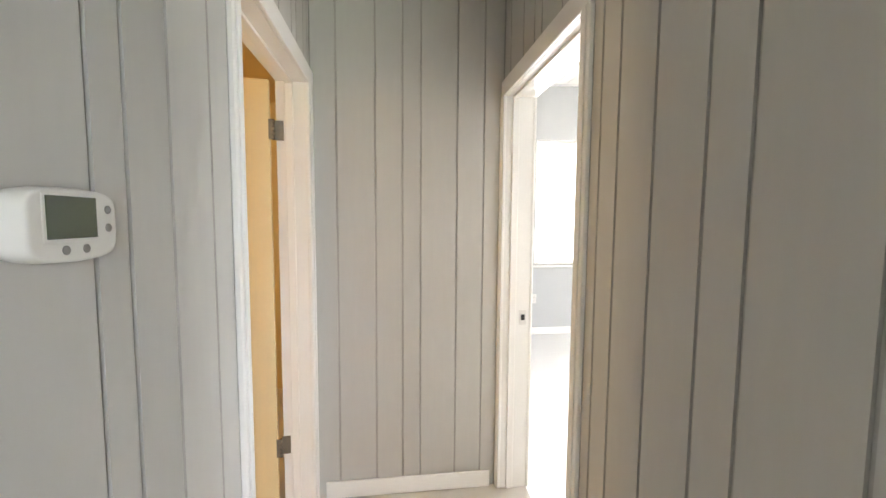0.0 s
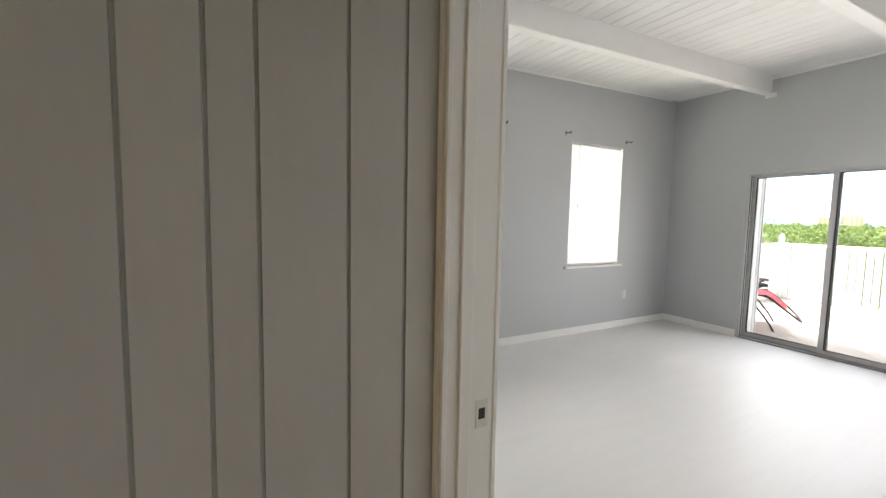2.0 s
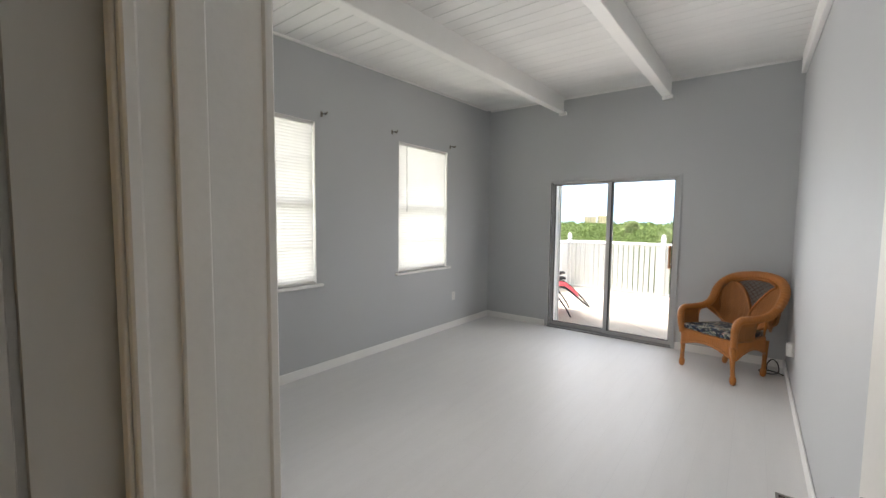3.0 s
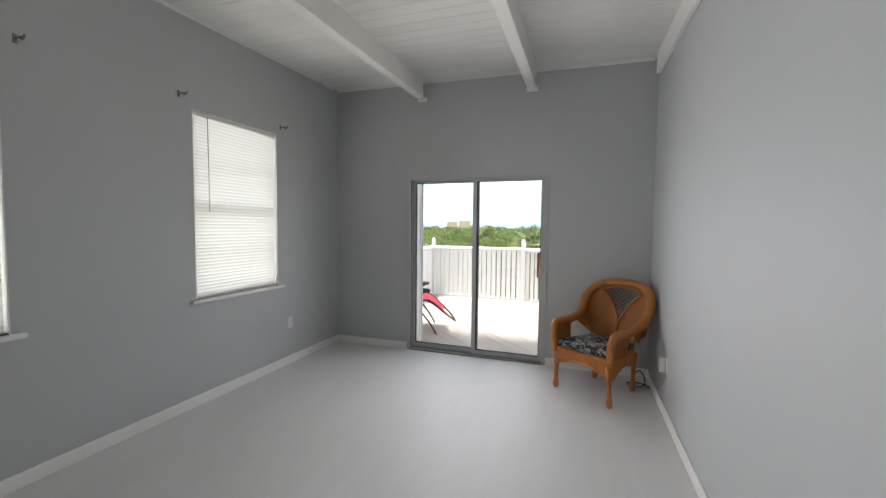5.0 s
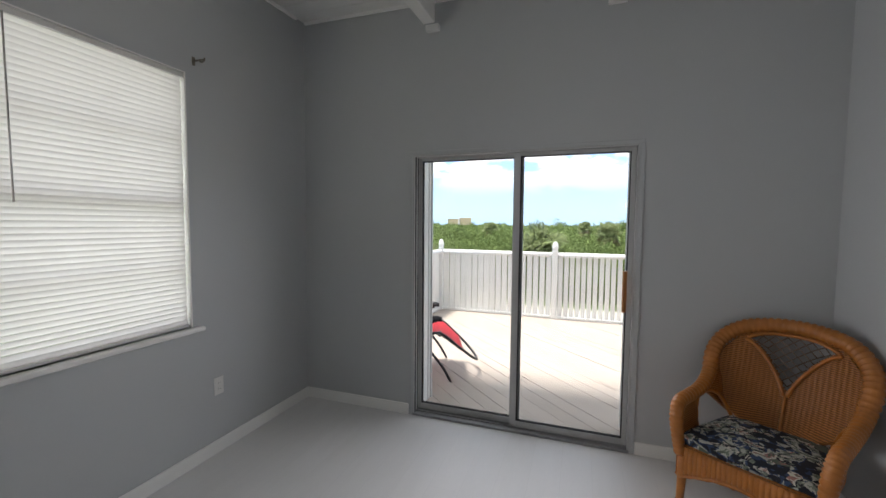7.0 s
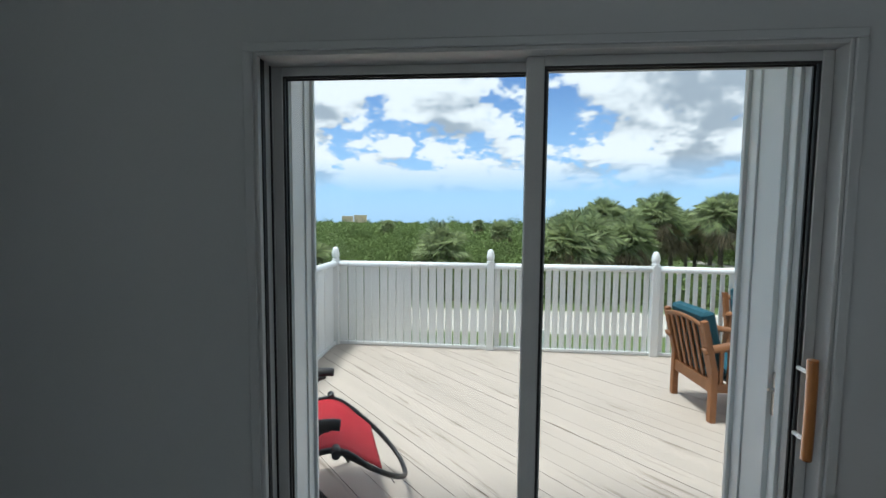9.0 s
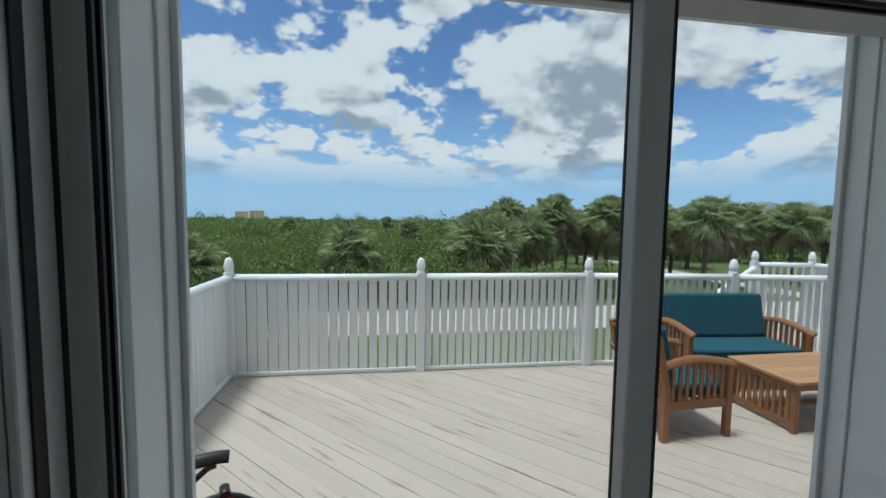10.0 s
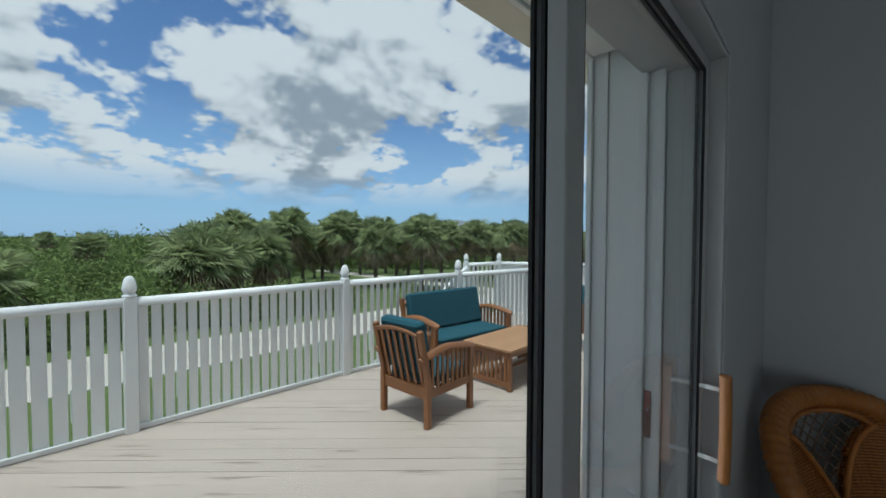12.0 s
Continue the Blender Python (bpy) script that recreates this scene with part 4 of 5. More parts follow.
def cushions(w, m, label):
    hw = w / 2 - 0.055
    c = thing("seat_cushion", m, "teal canvas seat cushion on the " + label, "cushion", "teal cushions")
    b = blk(-hw, hw, -0.285, 0.235, 0.320, 0.415, 0.022)
    part("cover", b, M["teal"], c)
    pp = bmesh.new()
    tube(pp, [(-hw + 0.02, -0.287, 0.404), (hw - 0.02, -0.287, 0.404)], 0.005, 6)
    part("piping", pp, M["teal"], c)
    c2 = thing("back_cushion", m, "teal canvas back cushion leaning in the " + label, "cushion", "teal cushions")
    bt = Matrix.Translation((0, 0.28, 0.40)) @ Matrix.Rotation(radians(-13), 4, "X") @ Matrix.Translation((0, -0.28, -0.40))
    part("cover", blk(-hw, hw, 0.155, 0.262, 0.402, 0.875, 0.024, bt), M["teal"], c2)


ARM = pose(3.815, 2.41, 0, 0, 0, 92)
slatted_seat("garden_armchair", 0.60, ARM, "oiled acacia slatted armchair with teal cushions", 1)
cushions(0.60, ARM, "slatted armchair")
SOFA = pose(5.07, 3.13, 0, 0, 0, -5)
slatted_seat("garden_loveseat", 1.31, SOFA, "oiled acacia slatted loveseat with teal cushions", 2)
cushions(1.31, SOFA, "slatted loveseat")
ARM2 = pose(6.62, 2.50, 0, 0, 0, -92)
slatted_seat("garden_armchair", 0.60, ARM2, "oiled acacia slatted armchair beside the railing gap", 1)
cushions(0.60, ARM2, "far slatted armchair")

ct = thing("coffee_table", pose(5.20, 2.38, 0, 0, 0, 0), "low oiled acacia coffee table with slatted ends", "table")
tp = bmesh.new()
for k in range(6):
    y0 = -0.32 + k * 0.64 / 6
    box(tp, -0.50, 0.50, y0 + 0.0015, y0 + 0.64 / 6 - 0.0015, 0.405, 0.430, 0.002)
box(tp, -0.56, -0.502, -0.32, 0.32, 0.404, 0.431, 0.004)
box(tp, 0.502, 0.56, -0.32, 0.32, 0.404, 0.431, 0.004)
part("tabletop", tp, M["bleached"], ct, "sun-bleached board top")
for sx in (-1, 1):
    for sy in (-1, 1):
        part("leg", blk(sx * 0.52 - 0.022, sx * 0.52 + 0.022, sy * 0.28 - 0.022, sy * 0.28 + 0.022, 0, 0.404, 0.004), M["acacia"], ct)
    part("end_rail", blk(sx * 0.52 - 0.012, sx * 0.52 + 0.012, -0.258, 0.258, 0.03, 0.085, 0.003), M["acacia"], ct)
    part("top_end_rail", blk(sx * 0.52 - 0.012, sx * 0.52 + 0.012, -0.258, 0.258, 0.345, 0.404, 0.003), M["acacia"], ct)
    for k in range(9):
        y = -0.225 + k * 0.45 / 8
        part("end_slat", blk(sx * 0.52 - 0.008, sx * 0.52 + 0.008, y - 0.016, y + 0.016, 0.086, 0.344, 0.002), M["acacia"], ct)
for sy in (-1, 1):
    part("apron", blk(-0.498, 0.498, sy * 0.28 - 0.012, sy * 0.28 + 0.012, 0.345, 0.404, 0.003), M["acacia"], ct)
part("stretcher", blk(-0.508, 0.508, -0.03, 0.03, 0.09, 0.115, 0.003), M["acacia"], ct)

# red sling recliner, its foot rest lowered
rc = thing("sling_recliner", pose(0.782, 0.947, 0, 0, 0, 22), "red sling recliner with a black tubular frame, foot rest lowered", "recliner")
prof = smooth_path([(-0.95, 0, 0.98), (-0.62, 0, 0.66), (-0.38, 0, 0.47), (-0.10, 0, 0.46), (0.10, 0, 0.47), (0.26, 0, 0.35), (0.40, 0, 0.225)], 4)
for s in (-1, 1):
    rail = [p + Vector((0, s * 0.30, 0)) for p in prof[:-4]]
    part("side_rail", tube(bmesh.new(), rail, 0.014, 10), M["tube"], rc)
    lg = bmesh.new()
    tube(lg, smooth_path([(0.20, s * 0.345, 0.013), (0.11, s * 0.345, 0.17), (-0.08, s * 0.34, 0.42), (-0.16, s * 0.34, 0.56)], 4), 0.013, 8)
    tube(lg, smooth_path([(-0.62, s * 0.33, 0.013), (-0.40, s * 0.33, 0.22), (-0.02, s * 0.33, 0.56), (0.06, s * 0.335, 0.60)], 4), 0.013, 8)
    part("leg", lg, M["tube"], rc)
    ar = bmesh.new()
    tube(ar, smooth_path([(-0.42, s * 0.345, 0.60), (-0.36, s * 0.345, 0.622), (-0.10, s * 0.345, 0.628), (0.05, s * 0.345, 0.628), (0.11, s * 0.345, 0.618)], 4), 0.014, 10, flat=2.0)
    part("armrest", ar, M["tube"], rc, "black plastic armrest")
    part("knee_joint", tube(bmesh.new(), [(0.09, s * 0.285, 0.475), (0.09, s * 0.352, 0.475)], 0.022, 12), M["tube"], rc)
# rounded loop of the foot rest
loop = [(0.10, 0.30, 0.47), (0.20, 0.297, 0.395), (0.31, 0.27, 0.305), (0.41, 0.20, 0.215), (0.475, 0.10, 0.15), (0.49, 0.0, 0.133)]
loop += [(x, -y, z) for x, y, z in loop[-2::-1]]
part("foot_loop", tube(bmesh.new(), smooth_path(loop, 5), 0.014, 10), M["tube"], rc)
part("head_bar", tube(bmesh.new(), [(-0.95, -0.30, 0.98), (-0.95, 0.30, 0.98)], 0.013, 10), M["tube"], rc)
part("floor_bar", tube(bmesh.new(), [(-0.62, -0.33, 0.013), (-0.62, 0.33, 0.013)], 0.012, 8), M["tube"], rc)


def sling(u, v):
    f = u * 0.91 * (len(prof) - 1)
    i = min(int(f), len(prof) - 2)
    p = prof[i].lerp(prof[i + 1], f - i)
    yy = (v - 0.5) * (0.56 - 0.10 * max(0.0, u - 0.8) / 0.2)
    return (p.x, yy, p.z - 0.03 * (1 - (2 * v - 1) ** 2) * math.sin(math.pi * u))


part("sling", sheet(bmesh.new(), sling, 40, 8, 0.004), M["red"], rc, "taut red mesh sling")
for s in (-1, 1):
    for k in range(14):
        p = prof[1 + k * (len(prof) - 3) // 13]
        part("lacing", tube(bmesh.new(), [(p.x, s * 0.27, p.z + 0.002), (p.x + 0.01, s * 0.313, p.z + 0.003)], 0.003, 5), M["tube"], rc)

# ---- wicker armchair in the corner ----


def wicker_chair(m):
    c = thing("wicker_armchair", m, "honey brown wicker armchair with a wide rolled back", "chair")
    for sx, y, k in ((-1, -0.275, 0), (1, -0.275, 0), (-1, 0.25, 1), (1, 0.25, 1)):
        prof = [(0.014, 0), (0.024, 0.012), (0.029, 0.04), (0.027, 0.07), (0.018, 0.09), (0.022, 0.10), (0.019, 0.13), (0.022, 0.22), (0.026, 0.36)]
        b = lathe(bmesh.new(), prof, 12)
        lean = Matrix.Translation((sx * (0.205 if k else 0.288), y, 0)) @ Matrix.Rotation(radians(-3 * sx), 4, "Y") @ Matrix.Rotation(radians(8 if k else 2) * (-1 if k else 1), 4, "X")
        bmesh.ops.transform(b, matrix=lean, verts=b.verts)
        part("leg", b, M["reed"], c)
    # apron: rows of upright reeds with an arched lower edge
    def low(t):
        return 0.245 + 0.075 * math.sin(math.pi * t)
    def reeds(u, v):
        return (-0.285 + 0.57 * u, -0.292 - 0.007 * abs(math.sin(26 * math.pi * u)) - 0.004 * math.sin(math.pi * v), low(u) + (0.41 - low(u)) * v)
    ap = sheet(bmesh.new(), reeds, 156, 4, 0.012)
    part("front_apron", ap, M["reed"], c, "upright woven reeds with an arched edge")
    ed = bmesh.new()
    tube(ed, [(-0.29 + 0.58 * t / 20, -0.298, low(t / 20) - 0.004) for t in range(21)], 0.012, 8, 0.12)
    part("apron_edge", ed, M["reed"], c)
    for s in (-1, 1):
        def side_reeds(u, v, s=s):
            return (s * (0.298 - 0.085 * u + 0.012 * math.sin(math.pi * u) + 0.007 * abs(math.sin(22 * math.pi * u))), -0.285 + 0.52 * u, low(u) + (0.41 - low(u)) * v)
        sa = sheet(bmesh.new(), side_reeds, 132, 4, 0.012)
        part("side_apron", sa, M["reed"], c)
        se = bmesh.new()
        tube(se, [(s * (0.302 - 0.085 * t / 16 + 0.012 * math.sin(math.pi * t / 16)), -0.285 + 0.52 * t / 16, low(t / 16) - 0.004) for t in range(17)], 0.012, 8, 0.12)
        part("apron_edge", se, M["reed"], c)
    st = blk(-0.285, 0.285, -0.28, 0.25, 0.385, 0.412, 0.008)
    for v in st.verts:
        v.co.x *= 0.70 if v.co.y > 0 else 1.0
    part("seat", st, M["wicker"], c)
    # back shell: wide, dished, with a rounded outline
    def back(u, v):
        a = (u - 0.5) * 2
        q = min(1.0, max(0.0, v / 0.46))
        wide = 0.105 + 0.225 * q * q * (3 - 2 * q)
        top = 0.976 - 0.20 * abs(a) ** 3.0
        z = 0.40 + (top - 0.40) * v
        x = a * wide
        y = 0.25 + 0.20 * v - 0.17 * abs(a) ** 2.2 * (0.5 + 0.5 * v)
        return (x, y, z)
    nu, nv = 64, 44
    bk = sheet(bmesh.new(), back, nu, nv, 0.020)
    bk.faces.ensure_lookup_table()
    gone = []
    for i in range(nu):
        for j in range(nv):
            a, v = abs((i + 0.5) / nu - 0.5) * 2, ((j + 0.5) / nv - 0.40) / 0.53
            if 0.08 < v < 0.97 and a < 0.02 + 0.60 * v ** 1.35:
                gone += [bk.faces[2 * (i * nv + j)], bk.faces[2 * (i * nv + j) + 1]]
    bmesh.ops.delete(bk, geom=gone, context="FACES")
    part("backrest", bk, M["wicker"], c, "closely woven dished back panel")
    # open fan of crossed strands framed by curved ribs
    def fan(u, v):
        a = (u - 0.5) * 2 * (0.02 + 0.60 * v ** 1.35)
        x, y, z = back(0.5 + a / 2, 0.40 + 0.53 * v)
        return (x, y - 0.004, z)
    lt = bmesh.new()
    for way in (-1, 1):
        for k in range(-9, 19):
            pts = []
            for j in range(25):
                v = 0.04 + 0.96 * j / 24
                half_w = 0.02 + 0.60 * v ** 1.35
                off = (k / 9 - 0.5) * 1.5 + way * (v - 0.5) * 1.1
                if abs(off) < half_w:
                    pts.append(Vector(fan(0.5 + off / half_w / 2, v)) + Vector((0, 0.002 * way, 0)))
            if len(pts) > 2:
                tube(lt, pts, 0.0034, 5)
    part("lattice", lt, M["lattice"], c, "darker open lattice fan")
    tpr = bmesh.new()
    tube(tpr, [tuple(Vector(fan(k / 20, 1.0)) + Vector((0, -0.012, 0))) for k in range(21)], 0.011, 8, 0.1)
    part("rib", tpr, M["reed"], c)
    for s in (-1, 1):
        rb = bmesh.new()
        line = []
        for k in range(19):
            v = k / 18
            a = s * (0.03 + 0.62 * v ** 1.35)
            x, y, z = back(0.5 + a / 2, 0.38 + 0.56 * v)
            line.append((x, y - 0.02, z))
        tube(rb, line, 0.011, 8, 0.1)
        part("rib", rb, M["reed"], c)
    stm = bmesh.new()
    tube(stm, [tuple(Vector(back(0.5, v / 10 * 0.40)) + Vector((0, -0.02, 0))) for v in range(11)], 0.010, 8, 0.1)
    part("rib", stm, M["reed"], c)
    # thick bound roll from arm front, over the back, to the other arm
    half = [(-0.288, -0.292, 0.36), (-0.297, -0.306, 0.47), (-0.308, -0.300, 0.57), (-0.317, -0.245, 0.618), (-0.321, -0.10, 0.620), (-0.325, 0.05, 0.63),
            (-0.334, 0.17, 0.68), (-0.346, 0.25, 0.79), (-0.316, 0.32, 0.88), (-0.235, 0.385, 0.945), (-0.122, 0.432, 0.972), (0, 0.448, 0.98)]
    full = half + [(-x, y, z) for x, y, z in half[-2::-1]]
    line = smooth_path(full, 12)
    rr = []
    for i in range(len(line)):
        t = abs(i / (len(line) - 1) - 0.5) * 2
        rr.append(0.044 - 0.008 * min(1, max(0, (t - 0.35) / 0.25)) - 0.008 * max(0, t - 0.85) / 0.15)
    part("rolled_edge", tube(bmesh.new(), line, rr, 14, 0.085), M["reed"], c, "thick roll bound with cane")
    for s in (-1, 1):
        def side(u, v, s=s):
            y = -0.30 + 0.24 * u
            lo = 0.405
            hi = 0.625 - 0.02 * (1 - u)
            return (s * (0.296 + 0.026 * v), y, lo + (hi - lo) * v)
        part("arm_panel", sheet(bmesh.new(), side, 10, 8, 0.022), M["wicker"], c)
        pi = bmesh.new()
        tube(pi, smooth_path([(s * 0.298, -0.060, 0.41), (s * 0.308, -0.055, 0.52), (s * 0.316, -0.02, 0.59), (s * 0.322, 0.05, 0.612)], 5), 0.013, 8, 0.1)
        part("arm_post", pi, M["reed"], c)
        # hoop from the seat up beside the back, closing the arm opening
        hp = bmesh.new()
        tube(hp, smooth_path([(s * 0.205, 0.22, 0.40), (s * 0.235, 0.20, 0.50), (s * 0.275, 0.14, 0.590), (s * 0.310, 0.05, 0.618)], 5), 0.013, 8, 0.1)
        part("arm_post", hp, M["reed"], c)
        def wing(u, v, s=s):
            y = 0.08 + 0.17 * u
            hi = 0.645 + 0.135 * u
            lo = 0.600 - 0.14 * u
            return (s * (0.318 + 0.016 * u - 0.085 * (1 - v) * u), y, lo + (hi - lo) * v)
        part("wing", sheet(bmesh.new(), wing, 8, 6, 0.018), M["wicker"], c)
    return c


CH = pose(2.99 + 0.255 * 0.548, -0.72 + 0.255 * 0.836, 0, 0, 0, -35.0) @ Matrix.Diagonal((0.95, 0.95, 0.985, 1))
wicker_chair(CH)
cu = bmesh.new()


def pad(u, v):
    x, y = (u - 0.5) * 0.56 * (1 - 0.30 * max(0.0, v - 0.25)), -0.29 + 0.50 * v
    e = (1 - abs(2 * u - 1) ** 5) * (1 - abs(2 * v - 1) ** 5)
    return (x, y, 0.437 + 0.022 * e + 0.006 * math.sin(9 * x + 2) * math.cos(11 * y))


sheet(cu, pad, 22, 18, 0.045)
seat_pad = solid("chair_cushion", cu, M["floral"], "black, blue and cream floral seat cushion on the wicker chair", "cushion", m=CH)

cb = bmesh.new()
tube(cb, smooth_path([(3.585, -0.30, 0.012), (3.55, -0.24, 0.009), (3.47, -0.20, 0.008), (3.40, -0.24, 0.008), (3.42, -0.31, 0.008), (3.50, -0.32, 0.012), (3.55, -0.27, 0.03), (3.54, -0.22, 0.10), (3.50, -0.21, 0.13), (3.46, -0.25, 0.09), (3.45, -0.30, 0.022), (3.41, -0.27, 0.018)], 6), 0.0055, 7)
solid("power_cable", cb, M["cable"], "black power cable coiled on the floor behind the chair", "cable")

# ---- outlets, vent, thermostat ----


def outlet(m, double):
    o = thing("wall_outlet", m, "white plastic wall outlet" + (" with a plugged-in adapter" if double else ""), "outlet", "wall outlets")
    part("cover_plate", blk(0, 0.006, -0.036, 0.036, -0.058, 0.058, 0.002), M["plastic"], o)
    for z in (-0.02, 0.02):
        r = part("receptacle", blk(0.006, 0.0085, -0.0165, 0.0165, z - 0.014, z + 0.014, 0.001), M["plastic"], o)
        for y in (-0.006, 0.006):
            part("slot", blk(0.0086, 0.009, y - 0.0012, y + 0.0012, z - 0.004, z + 0.005), M["dark"], r)
    return o


outlet(pose(0.001, -0.907, 0.445), False)
outlet(pose(0.001, -4.027, 0.45), False)
outlet(pose(RIGHT_X - 0.001, -0.862, 0.412, 0, 0, 180), True)
ad = thing("plug_in_adapter", pose(RIGHT_X - 0.0105, -0.85, 0.415, 0, 0, 180), "white plug-in adapter in the wall outlet", "adapter")
part("body", blk(0, 0.042, -0.030, 0.030, -0.062, 0.052, 0.006), M["plastic"], ad)
part("button", blk(0.042, 0.044, -0.008, 0.008, -0.05, -0.035, 0.0008), M["button"], ad)

vt = thing("floor_vent", pose(3.522, -2.705, 0.0), "white metal floor register with a scroll grille", "vent")
v = bmesh.new()
for a, b, c0, d in ((-0.07, -0.055, -0.155, 0.155), (0.055, 0.07, -0.155, 0.155), (-0.055, 0.055, -0.155, -0.140), (-0.055, 0.055, 0.140, 0.155)):
    box(v, a, b, c0, d, 0.0, 0.006, 0.0015)
part("frame", v, M["chrome"], vt)
part("backing", blk(-0.055, 0.055, -0.14, 0.14, 0.0005, 0.0015), M["dark"], vt)
for k in range(7):
    g = bmesh.new()
    y = -0.12 + k * 0.04
    tube(g, smooth_path([(-0.055, y - 0.015, 0.004), (-0.028, y + 0.013, 0.004), (0, y - 0.013, 0.004), (0.028, y + 0.013, 0.004), (0.055, y - 0.015, 0.004)], 5), 0.0028, 5)
    part("scroll_bar", g, M["chrome"], vt)

th = thing("thermostat", pose(4.2155, HALL_S, 1.429), "white programmable thermostat with a grey-green display", "thermostat")


def bulged(inset, y):
    """One ring of the case: bowed long sides and rounded corners."""
    out = []
    for k in range(48):
        a = 2 * math.pi * k / 48
        c, q = math.cos(a), math.sin(a)
        x = (0.064 - inset) * math.copysign(abs(c) ** 0.34, c)
        z = (0.041 - inset) * math.copysign(abs(q) ** 0.34, q) * (1 - 0.14 * (x / 0.064) ** 2)
        out.append((x, y, z))
    return out


b = bmesh.new()
rings = [[b.verts.new(p) for p in bulged(i, y)] for i, y in ((0.003, 0.001), (0.0, 0.003), (-0.001, 0.012), (0.0, 0.031), (0.0008, 0.0328), (0.0022, 0.0338), (0.0048, 0.034))]
for r0, r1 in zip(rings, rings[1:]):
    for k in range(48):
        b.faces.new((r0[k], r0[(k + 1) % 48], r1[(k + 1) % 48], r1[k])).smooth = True
b.faces.new(rings[0][::-1])
b.faces.new(rings[-1])
part("body", b, M["plastic"], th)
part("display_bezel", blk(-0.032, 0.047, 0.0325, 0.0348, -0.019, 0.035, 0.001), M["plastic"], th)
part("display", blk(-0.0275, 0.0425, 0.0343, 0.0356, -0.0145, 0.0315, 0.0003), M["lcd"], th, "grey-green liquid crystal display")
for x, z in ((-0.048, 0.018), (-0.048, -0.004), (0.0185, -0.027), (-0.0105, -0.027)):
    part("button", lathe(bmesh.new(), [(0.0052, 0), (0.0052, 0.0012), (0.004, 0.0022), (0.001, 0.0025)], 16), M["button"], th).matrix_basis = Matrix.Translation((x, 0.0336, z)) @ Matrix.Rotation(radians(-90), 4, "X")

# ---- outside: ground, drive, plants, distance ----
GZ = -3.4
g = bmesh.new()
box(g, -1500, 1500, -1500, 1500, GZ - 0.5, GZ)
structure("ground", g, M["grass"], "rough green ground reaching the horizon", "ground")
structure("road", blk(-6, 120, 16.8, 21.6, GZ - 0.1, GZ + 0.03), M["sand"], "pale concrete drive beyond the deck", "road")
structure("path", blk(30.5, 33.0, 21.7, 60, GZ - 0.1, GZ + 0.02), M["sand"], "pale path crossing the lawn", "path")
bm = bmesh.new()
for x0, x1, y0, y1 in ((-0.13, 8.98, 3.2, 3.3), (-0.13, -0.03, 0.4, 3.2), (8.88, 8.98, 0.4, 3.2)):
    box(bm, x0, x1, y0, y1, -0.33, -0.04)
structure("deck_skirt", bm, M["rail"], "white fascia boards round the deck frame", "trim")
for x in (0.0, 3.0, 6.0, 8.8):
    solid("deck_post", blk(x - 0.07, x + 0.07, 3.02, 3.16, GZ, -0.32, 0.01), M["rail"], "white timber post under the deck", "post", "deck posts")
bm = bmesh.new()
box(bm, -0.15, 9.0, -8.3, OUT_Y, GZ, -0.13)
structure("house_base", bm, M["siding"], "white siding of the lower storey", "wall")

rng = np.random.default_rng(5)


def leaf_cloud(centers, radii, heights, n, size):
    """Many small leaves over domed clumps."""
    V, F = [], []
    for (cx, cy, cz), r, h in zip(centers, radii, heights):
        d = rng.normal(size=(n, 3))
        d[:, 2] = np.abs(d[:, 2]) * 0.9 + 0.05
        d /= np.linalg.norm(d, axis=1, keepdims=True)
        lump = 1 + 0.22 * np.sin(5 * d[:, 0] + cx) * np.sin(6 * d[:, 1] + cy) + 0.12 * rng.normal(size=n)
        p = d * (np.array([r, r, h]) * (lump * (0.72 + 0.28 * rng.random(n)))[:, None]) + (cx, cy, cz)
        a = rng.normal(size=(n, 3)) + d * 0.4
        a /= np.linalg.norm(a, axis=1, keepdims=True)
        b = np.cross(a, rng.normal(size=(n, 3)) + d)
        b /= np.linalg.norm(b, axis=1, keepdims=True) + 1e-9
        s = size * (0.6 + 0.8 * rng.random(n))[:, None]
        tri = np.stack([p - a * s, p + b * s * 0.55, p + a * s, p - b * s * 0.55], 1)
        base = sum(len(q) for q in V)
        V.append(tri.reshape(-1, 3))
        F.append(np.arange(4 * n).reshape(-1, 4) + base)
    return np.concatenate(V), np.concatenate(F)


def scatter(n, d0, d1, b0, b1, grow=1.0):
    """Places by distance and bearing (degrees right of straight ahead) from the deck."""
    out = []
    for _ in range(n):
        d = (d0 ** grow + (d1 ** grow - d0 ** grow) * rng.random()) ** (1 / grow)
        b = radians(b0 + (b1 - b0) * rng.random())
        out.append((1.3 + d * math.sin(b), d * math.cos(b)))
    return out


def thicket(name, pts, r0, r1, h0, h1, n, size, label, keep=lambda x, y: True):
    pts = [p for p in pts if keep(*p)]
    ra = [rng.uniform(r0, r1) for _ in pts]
    he = [rng.uniform(h0, h1) for _ in pts]
    V, F = leaf_cloud([(x, y, GZ) for x, y in pts], ra, he, n, size)
    ob = new(name, tri_mesh(name, V, F, M["mangrove"]))
    tagged(ob, label, "bushes", kind="stuff")


